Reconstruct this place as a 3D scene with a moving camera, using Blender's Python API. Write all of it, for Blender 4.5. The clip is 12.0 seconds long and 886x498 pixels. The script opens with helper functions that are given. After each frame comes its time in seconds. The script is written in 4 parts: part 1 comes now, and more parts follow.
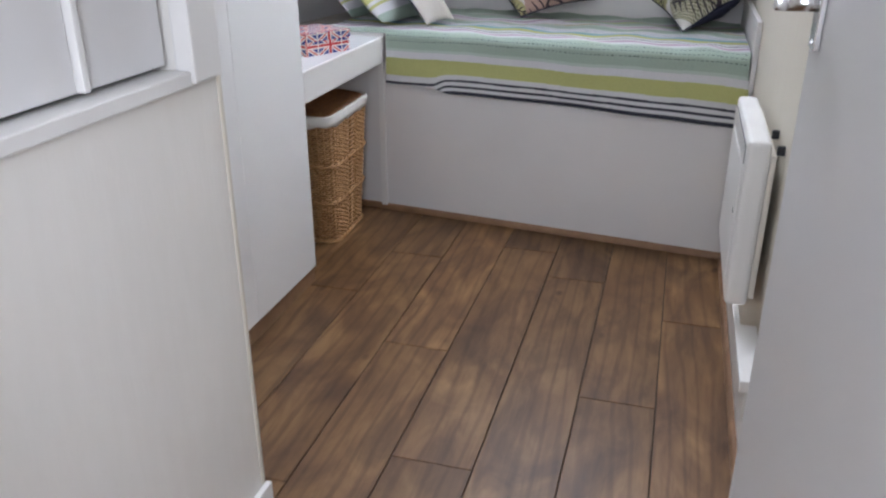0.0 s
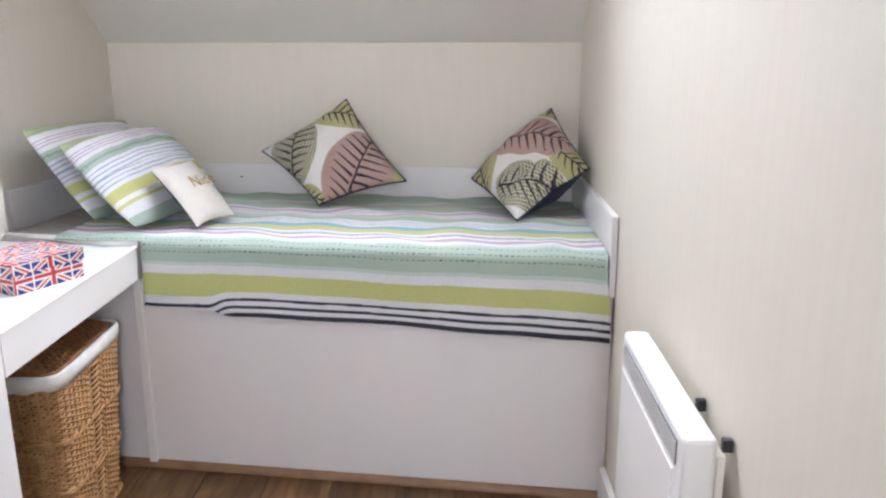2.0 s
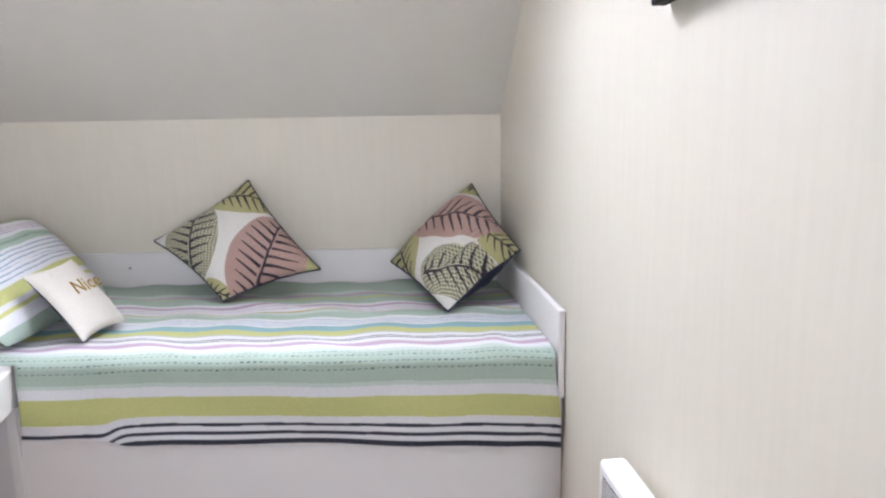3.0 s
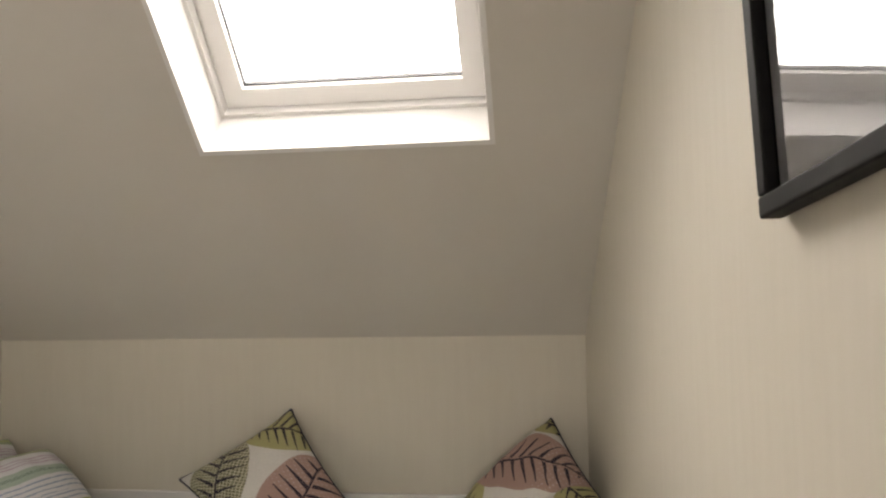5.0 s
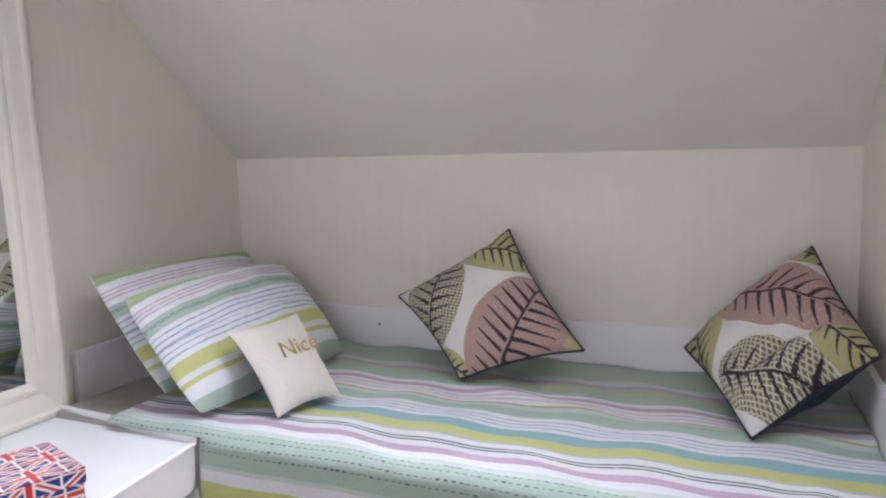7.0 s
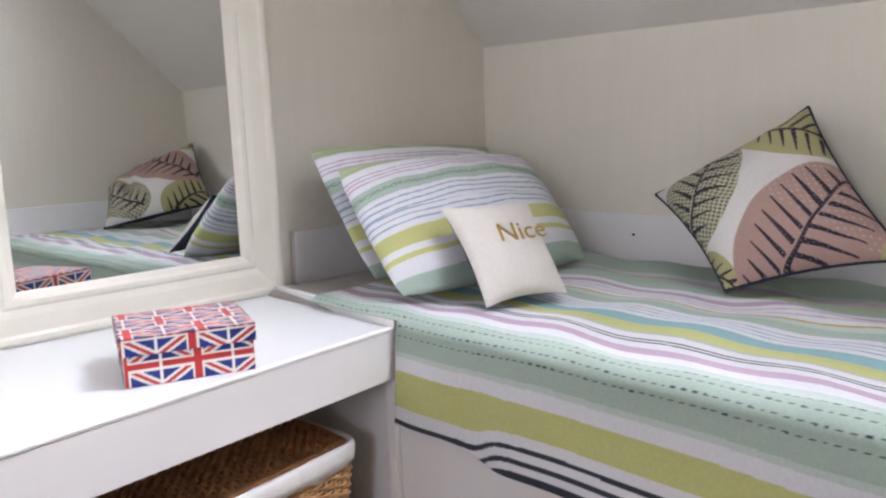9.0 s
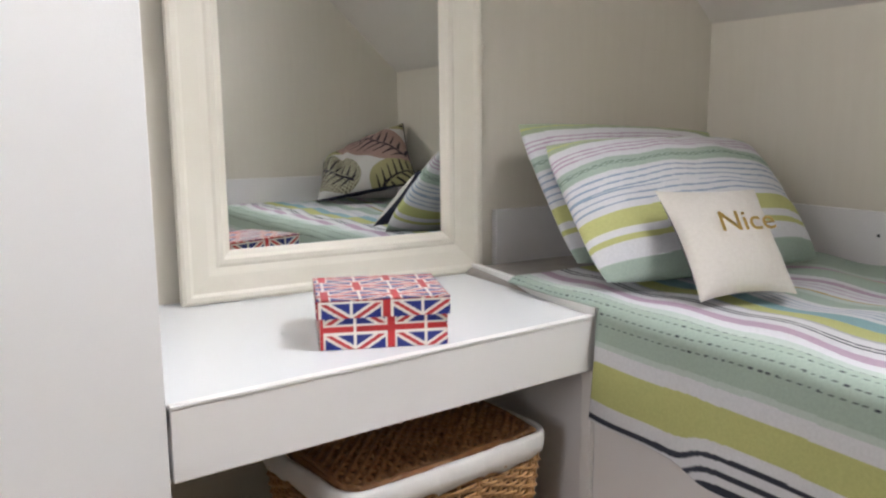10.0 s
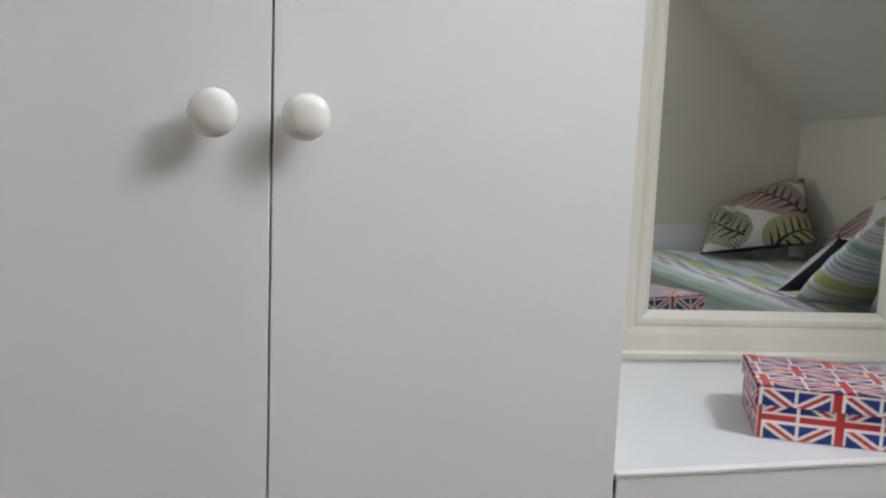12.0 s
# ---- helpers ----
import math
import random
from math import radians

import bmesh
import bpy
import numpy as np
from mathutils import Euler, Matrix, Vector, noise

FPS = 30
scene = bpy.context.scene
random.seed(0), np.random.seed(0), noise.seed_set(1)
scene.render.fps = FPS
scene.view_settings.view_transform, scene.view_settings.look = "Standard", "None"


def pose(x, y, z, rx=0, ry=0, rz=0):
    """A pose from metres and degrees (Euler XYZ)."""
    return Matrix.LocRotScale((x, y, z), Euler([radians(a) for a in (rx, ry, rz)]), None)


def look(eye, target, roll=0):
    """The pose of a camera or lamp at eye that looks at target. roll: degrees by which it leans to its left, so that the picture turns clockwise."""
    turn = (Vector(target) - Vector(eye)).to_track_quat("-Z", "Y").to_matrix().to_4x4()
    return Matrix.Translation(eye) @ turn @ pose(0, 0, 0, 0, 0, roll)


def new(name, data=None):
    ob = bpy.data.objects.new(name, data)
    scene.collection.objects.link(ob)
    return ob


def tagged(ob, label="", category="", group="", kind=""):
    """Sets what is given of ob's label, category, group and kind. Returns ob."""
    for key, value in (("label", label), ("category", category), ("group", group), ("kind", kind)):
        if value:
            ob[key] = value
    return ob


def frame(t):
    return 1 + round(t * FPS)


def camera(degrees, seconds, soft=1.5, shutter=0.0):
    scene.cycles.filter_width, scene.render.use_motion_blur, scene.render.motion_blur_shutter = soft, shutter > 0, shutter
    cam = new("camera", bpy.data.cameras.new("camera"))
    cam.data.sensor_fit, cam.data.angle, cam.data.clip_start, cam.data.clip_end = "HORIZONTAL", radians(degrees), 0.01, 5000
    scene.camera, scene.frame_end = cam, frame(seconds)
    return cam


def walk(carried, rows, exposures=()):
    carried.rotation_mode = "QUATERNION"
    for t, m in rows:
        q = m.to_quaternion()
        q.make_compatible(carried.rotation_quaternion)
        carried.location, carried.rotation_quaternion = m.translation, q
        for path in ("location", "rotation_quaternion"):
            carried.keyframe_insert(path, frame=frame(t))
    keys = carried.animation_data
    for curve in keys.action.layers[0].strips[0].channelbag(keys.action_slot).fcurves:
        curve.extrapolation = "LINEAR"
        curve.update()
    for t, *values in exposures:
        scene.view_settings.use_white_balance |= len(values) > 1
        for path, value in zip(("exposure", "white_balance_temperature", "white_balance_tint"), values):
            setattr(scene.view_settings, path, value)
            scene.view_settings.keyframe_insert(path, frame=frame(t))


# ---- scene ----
cam = camera(57.5, 12.0, 2.3)
PATH = [
    (0, (-0.254, -2.788, 1.191), (-0.757, -1.027, 0.389), 0.0),
    (0.5, (-0.352, -2.68, 1.201), (-0.556, -0.819, 0.497), -1.0),
    (1, (-0.382, -2.517, 1.206), (-0.49, -0.623, 0.572), -1.5),
    (1.2, (-0.394, -2.427, 1.182), (-0.499, -0.522, 0.582), -1.5),
    (1.5, (-0.394, -2.256, 1.228), (-0.49, -0.343, 0.652), -1.2),
    (2, (-0.412, -2.049, 1.267), (-0.455, -0.113, 0.767), -0.1),
    (2.5, (-0.53, -1.915, 1.346), (-0.352, 0.026, 0.895), -0.6),
    (2.7, (-0.539, -1.877, 1.37), (-0.286, 0.057, 0.927), -1.0),
    (4.3, (-0.334, -1.473, 1.374), (-0.309, 0.525, 1.292), -0.3),
    (4.5, (-0.333, -1.456, 1.389), (-0.341, 0.544, 1.362), -0.3),
    (5, (-0.365, -1.422, 1.42), (-0.383, 0.576, 1.495), -1.1),
    (5.5, (-0.376, -1.374, 1.402), (-0.552, 0.618, 1.428), -1.6),
    (6, (-0.351, -1.296, 1.366), (-0.778, 0.657, 1.294), -2.4),
    (6.5, (-0.333, -1.25, 1.335), (-0.853, 0.672, 1.147), -2.3),
    (6.7, (-0.32, -1.231, 1.349), (-0.883, 0.672, 1.097), -2.1),
    (8.5, (-0.343, -0.927, 1.076), (-1.358, 0.763, 0.743), -3.4),
    (9, (-0.367, -0.871, 1.065), (-1.613, 0.662, 0.75), -2.0),
    (9.5, (-0.39, -0.843, 1.053), (-1.811, 0.532, 0.755), -1.1),
    (10, (-0.427, -0.823, 1.028), (-2.01, 0.357, 0.707), -0.4),
    (10.5, (-0.453, -0.817, 1.008), (-2.157, 0.152, 0.609), -0.0),
    (11, (-0.463, -0.854, 1.012), (-2.25, -0.056, 0.599), 0.9),
    (11.5, (-0.461, -0.901, 1.044), (-2.35, -0.315, 0.747), 1.0),
    (12, (-0.491, -0.952, 1.075), (-2.428, -0.522, 0.821), 2.3),
]
# seconds, stops, white balance
EXPOSURES = [(0, 0.20, 5850, 14), (1.2, 0.85, 6050, 15), (2.7, 0.92, 5950, 17), (4.5, 0.32, 6700, 14), (5.0, -0.08, 7500, 15), (5.5, -0.15, 7400, 15), (6.1, 0.18, 6300, 16), (6.7, 0.45, 5950, 18),
             (8.5, 0.6, 6050, 20), (9.2, 0.58, 6150, 19), (10.0, 0.32, 6450, 15), (10.5, 0.2, 6450, 14), (11.3, -0.1, 6250, 12), (12, -0.25, 6200, 12)]
walk(cam, [(t, look(eye, target, roll)) for t, eye, target, roll in PATH], EXPOSURES)

# ---- plan: the bed alcove stands a little askew to the side wall and the planks ----
SKEW = -6.84
BED = pose(0, 0.02, 0, 0, 0, SKEW)           # u along the back wall, v into the alcove
BACK_V, LEFT_U, KNEE = 0.772, -1.826, 1.26   # back wall, left wall, height of the knee wall
PITCH = radians(45)
SLOPE = BED @ Matrix(((1, 0, 0, 0), (0, -math.cos(PITCH), -math.sin(PITCH), BACK_V), (0, math.sin(PITCH), -math.cos(PITCH), KNEE), (0, 0, 0, 1)))
CEIL = 2.30
DESK_Z = 0.695
FRONT_X = -1.335                             # front of wardrobe and desk

# ---- world and lights ----
world = bpy.data.worlds.new("sky")
scene.world = world
world.use_nodes = True
wn = world.node_tree
sky = wn.nodes.new("ShaderNodeTexSky")
sky.sky_type, sky.sun_disc, sky.sun_elevation, sky.sun_rotation = "NISHITA", False, radians(38), radians(200)
wn.links.new(sky.outputs[0], wn.nodes["Background"].inputs[0])
wn.nodes["Background"].inputs[1].default_value = 0.15
sun = new("sun", bpy.data.lights.new("sun", "SUN"))
sun.data.energy, sun.data.angle, sun.data.color = 0.8, radians(15), (1, 0.96, 0.9)
sun.matrix_world = look((0, 0, 10), (1.5, -9, 0))
day = new("skylight_daylight", bpy.data.lights.new("skylight_daylight", "AREA"))
day.data.shape, day.data.size, day.data.size_y = "RECTANGLE", 2.4, 1.5
day.data.energy, day.data.color, day.data.spread = 162, (0.95, 0.98, 1.0), radians(150)
day.matrix_world = SLOPE @ pose(-0.26, 1.02, -0.60, 180, -16, 0)
# Unseen fill lamp added on the landing to brighten box wall, wardrobe and alcove.
land = new("landing_fill", bpy.data.lights.new("landing_fill", "AREA"))
land.data.shape, land.data.size, land.data.size_y = "RECTANGLE", 0.6, 1.1
land.data.energy, land.data.color = 16, (0.96, 0.98, 1.0)
land.matrix_world = look((-0.30, -3.25, 1.50), (-1.05, -1.5, 1.1))


# ---- materials ----
def material(name, color, rough=0.6, metal=0.0, second=None, scale=8.0, mix=0.5, bump=0.0, bump_scale=200.0, stretch=(1, 1, 1), attr=None, coat=0.0, rnd=0.0):
    m = bpy.data.materials.new(name)
    m.use_nodes = True
    t = m.node_tree
    b = t.nodes["Principled BSDF"]
    b.inputs["Roughness"].default_value, b.inputs["Metallic"].default_value = rough, metal
    b.inputs["Coat Weight"].default_value = coat
    co = t.nodes.new("ShaderNodeTexCoord")
    mp = t.nodes.new("ShaderNodeMapping")
    mp.inputs["Scale"].default_value = stretch
    t.links.new(co.outputs["Object"], mp.inputs[0])
    n1 = t.nodes.new("ShaderNodeTexNoise")
    n1.inputs["Scale"].default_value, n1.inputs["Detail"].default_value = scale, 6
    t.links.new(mp.outputs[0], n1.inputs["Vector"])
    mx = t.nodes.new("ShaderNodeMix")
    mx.data_type = "RGBA"
    c2 = second or tuple(c * 0.93 for c in color)
    mx.inputs["A"].default_value, mx.inputs["B"].default_value = (*color, 1), (*c2, 1)
    ramp = t.nodes.new("ShaderNodeMapRange")
    ramp.inputs["From Min"].default_value, ramp.inputs["From Max"].default_value = 0.35, 0.65
    ramp.inputs["To Max"].default_value = mix
    t.links.new(n1.outputs["Fac"], ramp.inputs["Value"])
    t.links.new(ramp.outputs[0], mx.inputs["Factor"])
    out = mx.outputs["Result"]
    if attr:
        at = t.nodes.new("ShaderNodeAttribute")
        at.attribute_name = attr
        m2 = t.nodes.new("ShaderNodeMix")
        m2.data_type, m2.blend_type = "RGBA", "MULTIPLY"
        m2.inputs["Factor"].default_value = 1
        t.links.new(at.outputs["Color"], m2.inputs["A"])
        t.links.new(out, m2.inputs["B"])
        out = m2.outputs["Result"]
    if rnd:
        oi = t.nodes.new("ShaderNodeObjectInfo")
        hs = t.nodes.new("ShaderNodeHueSaturation")
        mr = t.nodes.new("ShaderNodeMapRange")
        mr.inputs["To Min"].default_value, mr.inputs["To Max"].default_value = 1 - rnd, 1 + rnd
        t.links.new(oi.outputs["Random"], mr.inputs["Value"])
        t.links.new(mr.outputs[0], hs.inputs["Value"])
        t.links.new(out, hs.inputs["Color"])
        out = hs.outputs[0]
    t.links.new(out, b.inputs["Base Color"])
    rr = t.nodes.new("ShaderNodeMapRange")
    rr.inputs["To Min"].default_value, rr.inputs["To Max"].default_value = rough * 0.88, min(1, rough * 1.12)
    t.links.new(n1.outputs["Fac"], rr.inputs["Value"])
    t.links.new(rr.outputs[0], b.inputs["Roughness"])
    if bump:
        n2 = t.nodes.new("ShaderNodeTexNoise")
        n2.inputs["Scale"].default_value, n2.inputs["Detail"].default_value = bump_scale, 3
        t.links.new(mp.outputs[0], n2.inputs["Vector"])
        bp = t.nodes.new("ShaderNodeBump")
        bp.inputs["Strength"].default_value, bp.inputs["Distance"].default_value = bump, 0.002
        t.links.new(n2.outputs["Fac"], bp.inputs["Height"])
        t.links.new(bp.outputs[0], b.inputs["Normal"])
    return m


def wood_floor():
    """Laminate planks: long oak grain, darker smoky stains and knots, each plank of its own tone."""
    m = bpy.data.materials.new("oak_laminate")
    m.use_nodes = True
    t = m.node_tree
    b = t.nodes["Principled BSDF"]
    geo = t.nodes.new("ShaderNodeNewGeometry")
    oi = t.nodes.new("ShaderNodeObjectInfo")
    off = t.nodes.new("ShaderNodeVectorMath")
    off.operation = "MULTIPLY_ADD"
    off.inputs[1].default_value = (1, 1, 1)
    jump = t.nodes.new("ShaderNodeCombineXYZ")
    mul = t.nodes.new("ShaderNodeMath")
    mul.operation, mul.inputs[1].default_value = "MULTIPLY", 37.0
    t.links.new(oi.outputs["Random"], mul.inputs[0])
    t.links.new(mul.outputs[0], jump.inputs[1])
    t.links.new(mul.outputs[0], jump.inputs[2])
    t.links.new(geo.outputs["Position"], off.inputs[0])
    t.links.new(jump.outputs[0], off.inputs[2])

    def tex(scale, stretch, detail=6, dist=0.0):
        mp = t.nodes.new("ShaderNodeMapping")
        mp.inputs["Scale"].default_value = stretch
        t.links.new(off.outputs[0], mp.inputs[0])
        n = t.nodes.new("ShaderNodeTexNoise")
        n.inputs["Scale"].default_value, n.inputs["Detail"].default_value, n.inputs["Distortion"].default_value = scale, detail, dist
        t.links.new(mp.outputs[0], n.inputs["Vector"])
        return n.outputs["Fac"]

    def ramp(fac, stops):
        r = t.nodes.new("ShaderNodeValToRGB")
        e = r.color_ramp.elements
        e[0].position, e[0].color = stops[0][0], (*stops[0][1], 1)
        e[1].position, e[1].color = stops[-1][0], (*stops[-1][1], 1)
        for p, c in stops[1:-1]:
            x = e.new(p)
            x.color = (*c, 1)
        t.links.new(fac, r.inputs[0])
        return r.outputs[0]

    def mult(a, c, f):
        x = t.nodes.new("ShaderNodeMix")
        x.data_type, x.blend_type = "RGBA", "MULTIPLY"
        x.inputs["Factor"].default_value = f
        t.links.new(a, x.inputs["A"])
        t.links.new(c, x.inputs["B"])
        return x.outputs["Result"]

    base = ramp(tex(3.2, (2.3, 0.9, 1), 5, 1.4), [(0.3, (0.088, 0.041, 0.015)), (0.5, (0.150, 0.076, 0.028)), (0.72, (0.235, 0.132, 0.052))])
    grain = ramp(tex(7.0, (11, 1.1, 1), 8, 0.9), [(0.30, (0.72, 0.68, 0.64)), (0.55, (1, 1, 1)), (0.8, (1, 0.98, 0.95))])
    wv = t.nodes.new("ShaderNodeTexWave")
    wv.bands_direction = "X"
    wv.inputs["Scale"].default_value, wv.inputs["Distortion"].default_value, wv.inputs["Detail"].default_value = 4.5, 11.0, 3.0
    wv.inputs["Detail Scale"].default_value = 0.7
    mp = t.nodes.new("ShaderNodeMapping")
    mp.inputs["Scale"].default_value = (1.5, 0.24, 1)
    t.links.new(off.outputs[0], mp.inputs[0])
    t.links.new(mp.outputs[0], wv.inputs["Vector"])
    rings = ramp(wv.outputs["Fac"], [(0.0, (0.55, 0.48, 0.42)), (0.30, (1, 1, 1)), (1.0, (1, 1, 1))])
    stain = ramp(tex(4.6, (1.7, 0.9, 1), 4, 0.6), [(0.33, (0.40, 0.36, 0.34)), (0.46, (0.85, 0.82, 0.80)), (0.6, (1, 1, 1))])
    vo = t.nodes.new("ShaderNodeTexVoronoi")
    vo.inputs["Scale"].default_value = 4.4
    mp2 = t.nodes.new("ShaderNodeMapping")
    mp2.inputs["Scale"].default_value = (1.5, 0.9, 1)
    t.links.new(off.outputs[0], mp2.inputs[0])
    t.links.new(mp2.outputs[0], vo.inputs["Vector"])
    knot = ramp(vo.outputs["Distance"], [(0.0, (0.20, 0.14, 0.10)), (0.035, (0.42, 0.34, 0.28)), (0.10, (1, 1, 1))])
    col = mult(mult(mult(mult(base, grain, 0.65), rings, 0.6), stain, 0.6), knot, 0.95)
    hs = t.nodes.new("ShaderNodeHueSaturation")
    mr = t.nodes.new("ShaderNodeMapRange")
    mr.inputs["To Min"].default_value, mr.inputs["To Max"].default_value = 0.85, 1.25
    t.links.new(oi.outputs["Random"], mr.inputs["Value"])
    t.links.new(mr.outputs[0], hs.inputs["Value"])
    t.links.new(col, hs.inputs["Color"])
    t.links.new(hs.outputs[0], b.inputs["Base Color"])
    b.inputs["Roughness"].default_value = 0.5
    b.inputs["Specular IOR Level"].default_value = 0.35
    bp = t.nodes.new("ShaderNodeBump")
    bp.inputs["Strength"].default_value, bp.inputs["Distance"].default_value = 0.25, 0.001
    t.links.new(tex(14.0, (18, 1, 1), 6), bp.inputs["Height"])
    t.links.new(bp.outputs[0], b.inputs["Normal"])
    return m


CREAM = material("cream_wallpaper", (0.68, 0.635, 0.545), 0.62, second=(0.63, 0.585, 0.495), scale=60, mix=0.3, bump=0.15, bump_scale=160, stretch=(1, 1, 0.08))
BOXWALL = material("white_woodchip_paint", (0.83, 0.805, 0.76), 0.6, second=(0.79, 0.765, 0.715), scale=40, mix=0.4, bump=0.3, bump_scale=130, stretch=(1, 1, 0.2))
CEILING = material("ceiling_emulsion", (0.66, 0.625, 0.57), 0.85, second=(0.63, 0.595, 0.54), scale=3, bump=0.12, bump_scale=140)
WHITE = material("white_gloss_paint", (0.80, 0.785, 0.765), 0.38, second=(0.77, 0.755, 0.735), scale=2.5, bump=0.06, bump_scale=60)
PANEL = material("white_board", (0.76, 0.74, 0.735), 0.45, second=(0.72, 0.70, 0.695), scale=2, bump=0.05, bump_scale=40)
MELAMINE = material("white_wardrobe_board", (0.82, 0.815, 0.805), 0.30, second=(0.77, 0.765, 0.755), scale=1.5, bump=0.08, bump_scale=300)
DESKTOP = material("white_desk_laminate", (0.80, 0.815, 0.82), 0.25, second=(0.77, 0.785, 0.79), scale=3)
IVORY = material("ivory_mirror_paint", (0.77, 0.73, 0.63), 0.42, second=(0.71, 0.66, 0.55), scale=7, bump=0.1, bump_scale=80)
DOORW = material("white_door_paint", (0.73, 0.72, 0.72), 0.4, second=(0.70, 0.69, 0.69), scale=2, bump=0.1, bump_scale=50)
OAK = wood_floor()
BEAD = material("oak_beading", (0.30, 0.17, 0.09), 0.45, second=(0.20, 0.11, 0.055), scale=12, mix=0.9, stretch=(1, 1, 1))
DARKGAP = material("dark_joint", (0.035, 0.025, 0.018), 0.9)
CHROME = material("satin_chrome", (0.72, 0.72, 0.73), 0.22, 1.0)
BRASS = material("brass_keyhole", (0.55, 0.40, 0.16), 0.3, 1.0)
BLACK = material("black_frame_lacquer", (0.008, 0.0075, 0.008), 0.6, second=(0.012, 0.011, 0.011))
BLACK.node_tree.nodes["Principled BSDF"].inputs["Specular IOR Level"].default_value = 0.15
DARKPL = material("dark_plastic", (0.03, 0.03, 0.033), 0.5)
GREY = material("grey_vent", (0.14, 0.14, 0.15), 0.6)
HEATW = material("heater_enamel", (0.82, 0.81, 0.79), 0.33)
HEATS = material("heater_case_plastic", (0.80, 0.76, 0.68), 0.4)
WICKER = material("golden_wicker", (0.50, 0.29, 0.12), 0.5, second=(0.36, 0.18, 0.065), scale=45, mix=1.0, bump=0.3, bump_scale=300)
WICKDK = material("brown_wicker", (0.24, 0.095, 0.032), 0.42, second=(0.36, 0.17, 0.06), scale=50, mix=1.0, bump=0.3, bump_scale=300)
WICKIN = material("basket_inside", (0.11, 0.055, 0.022), 0.8)
LINEN = material("white_cotton_liner", (0.80, 0.78, 0.75), 0.9, second=(0.72, 0.70, 0.66), scale=10, bump=0.4, bump_scale=60)
PRINT = material("printed_cotton", (1, 1, 1), 0.9, second=(0.92, 0.92, 0.92), scale=220, mix=1.0, bump=0.5, bump_scale=900, attr="print")
CARD = material("printed_card", (1, 1, 1), 0.45, second=(0.96, 0.96, 0.96), scale=30, attr="print")
CANVAS = material("natural_canvas", (0.62, 0.585, 0.53), 0.95, second=(0.57, 0.535, 0.48), scale=160, mix=0.6, bump=0.3, bump_scale=700)
GOLD = material("gold_foil_print", (0.80, 0.58, 0.20), 0.25, 1.0)
NAVY = material("navy_cotton_back", (0.016, 0.02, 0.045), 0.9, second=(0.03, 0.03, 0.05), scale=100)
MATT = material("grey_mattress_cover", (0.36, 0.33, 0.30), 0.95, second=(0.28, 0.25, 0.23), scale=25, bump=0.5, bump_scale=200)
SOCKET = material("white_socket_plastic", (0.74, 0.73, 0.69), 0.35)
MIRROR = material("silvered_glass", (0.75, 0.77, 0.76), 0.008, 1.0, second=(0.75, 0.77, 0.76))
# Pale grey sheet, lightened further to stand in for sky reflected in the glass.
PRINTART = material("pale_sheet_with_glare", (0.60, 0.60, 0.63), 0.6, second=(0.52, 0.52, 0.56), scale=6)
GLASS = bpy.data.materials.new("clear_glass")
GLASS.use_nodes = True
gb = GLASS.node_tree.nodes["Principled BSDF"]
gb.inputs["Transmission Weight"].default_value, gb.inputs["Roughness"].default_value, gb.inputs["IOR"].default_value = 1.0, 0.0, 1.45


# ---- geometry helpers ----
def block(bm, x0, x1, y0, y1, z0, z1, m=None):
    co = [(x, y, z) for z in (z0, z1) for y in (y0, y1) for x in (x0, x1)]
    v = [bm.verts.new(Vector(c) if m is None else m @ Vector(c)) for c in co]
    for f in ((0, 2, 3, 1), (4, 5, 7, 6), (0, 1, 5, 4), (2, 6, 7, 3), (0, 4, 6, 2), (1, 3, 7, 5)):
        bm.faces.new([v[i] for i in f])
    return v


def boxed(x0, x1, y0, y1, z0, z1, bevel=0.0, m=None, seg=2):
    bm = bmesh.new()
    block(bm, x0, x1, y0, y1, z0, z1, m)
    if bevel:
        bmesh.ops.bevel(bm, geom=bm.edges[:], offset=bevel, segments=seg, profile=0.6, affect="EDGES")
    return bm


def prism(corners, z0, z1):
    """An upright solid over a ground polygon."""
    bm = bmesh.new()
    lo = [bm.verts.new((x, y, z0)) for x, y in corners]
    hi = [bm.verts.new((x, y, z1)) for x, y in corners]
    bm.faces.new(lo[::-1])
    bm.faces.new(hi)
    for i in range(len(lo)):
        j = (i + 1) % len(lo)
        bm.faces.new((lo[i], lo[j], hi[j], hi[i]))
    bmesh.ops.recalc_face_normals(bm, faces=bm.faces)
    return bm


def turned(profile, seg=32):
    """A solid of revolution about z from (radius, z) pairs."""
    bm = bmesh.new()
    rings = [[bm.verts.new((r * math.cos(2 * math.pi * k / seg), r * math.sin(2 * math.pi * k / seg), z)) for k in range(seg)] for r, z in profile]
    for a, b in zip(rings, rings[1:]):
        for k in range(seg):
            bm.faces.new((a[k], a[(k + 1) % seg], b[(k + 1) % seg], b[k]))
    bm.faces.new(rings[0][::-1])
    bm.faces.new(rings[-1])
    return bm


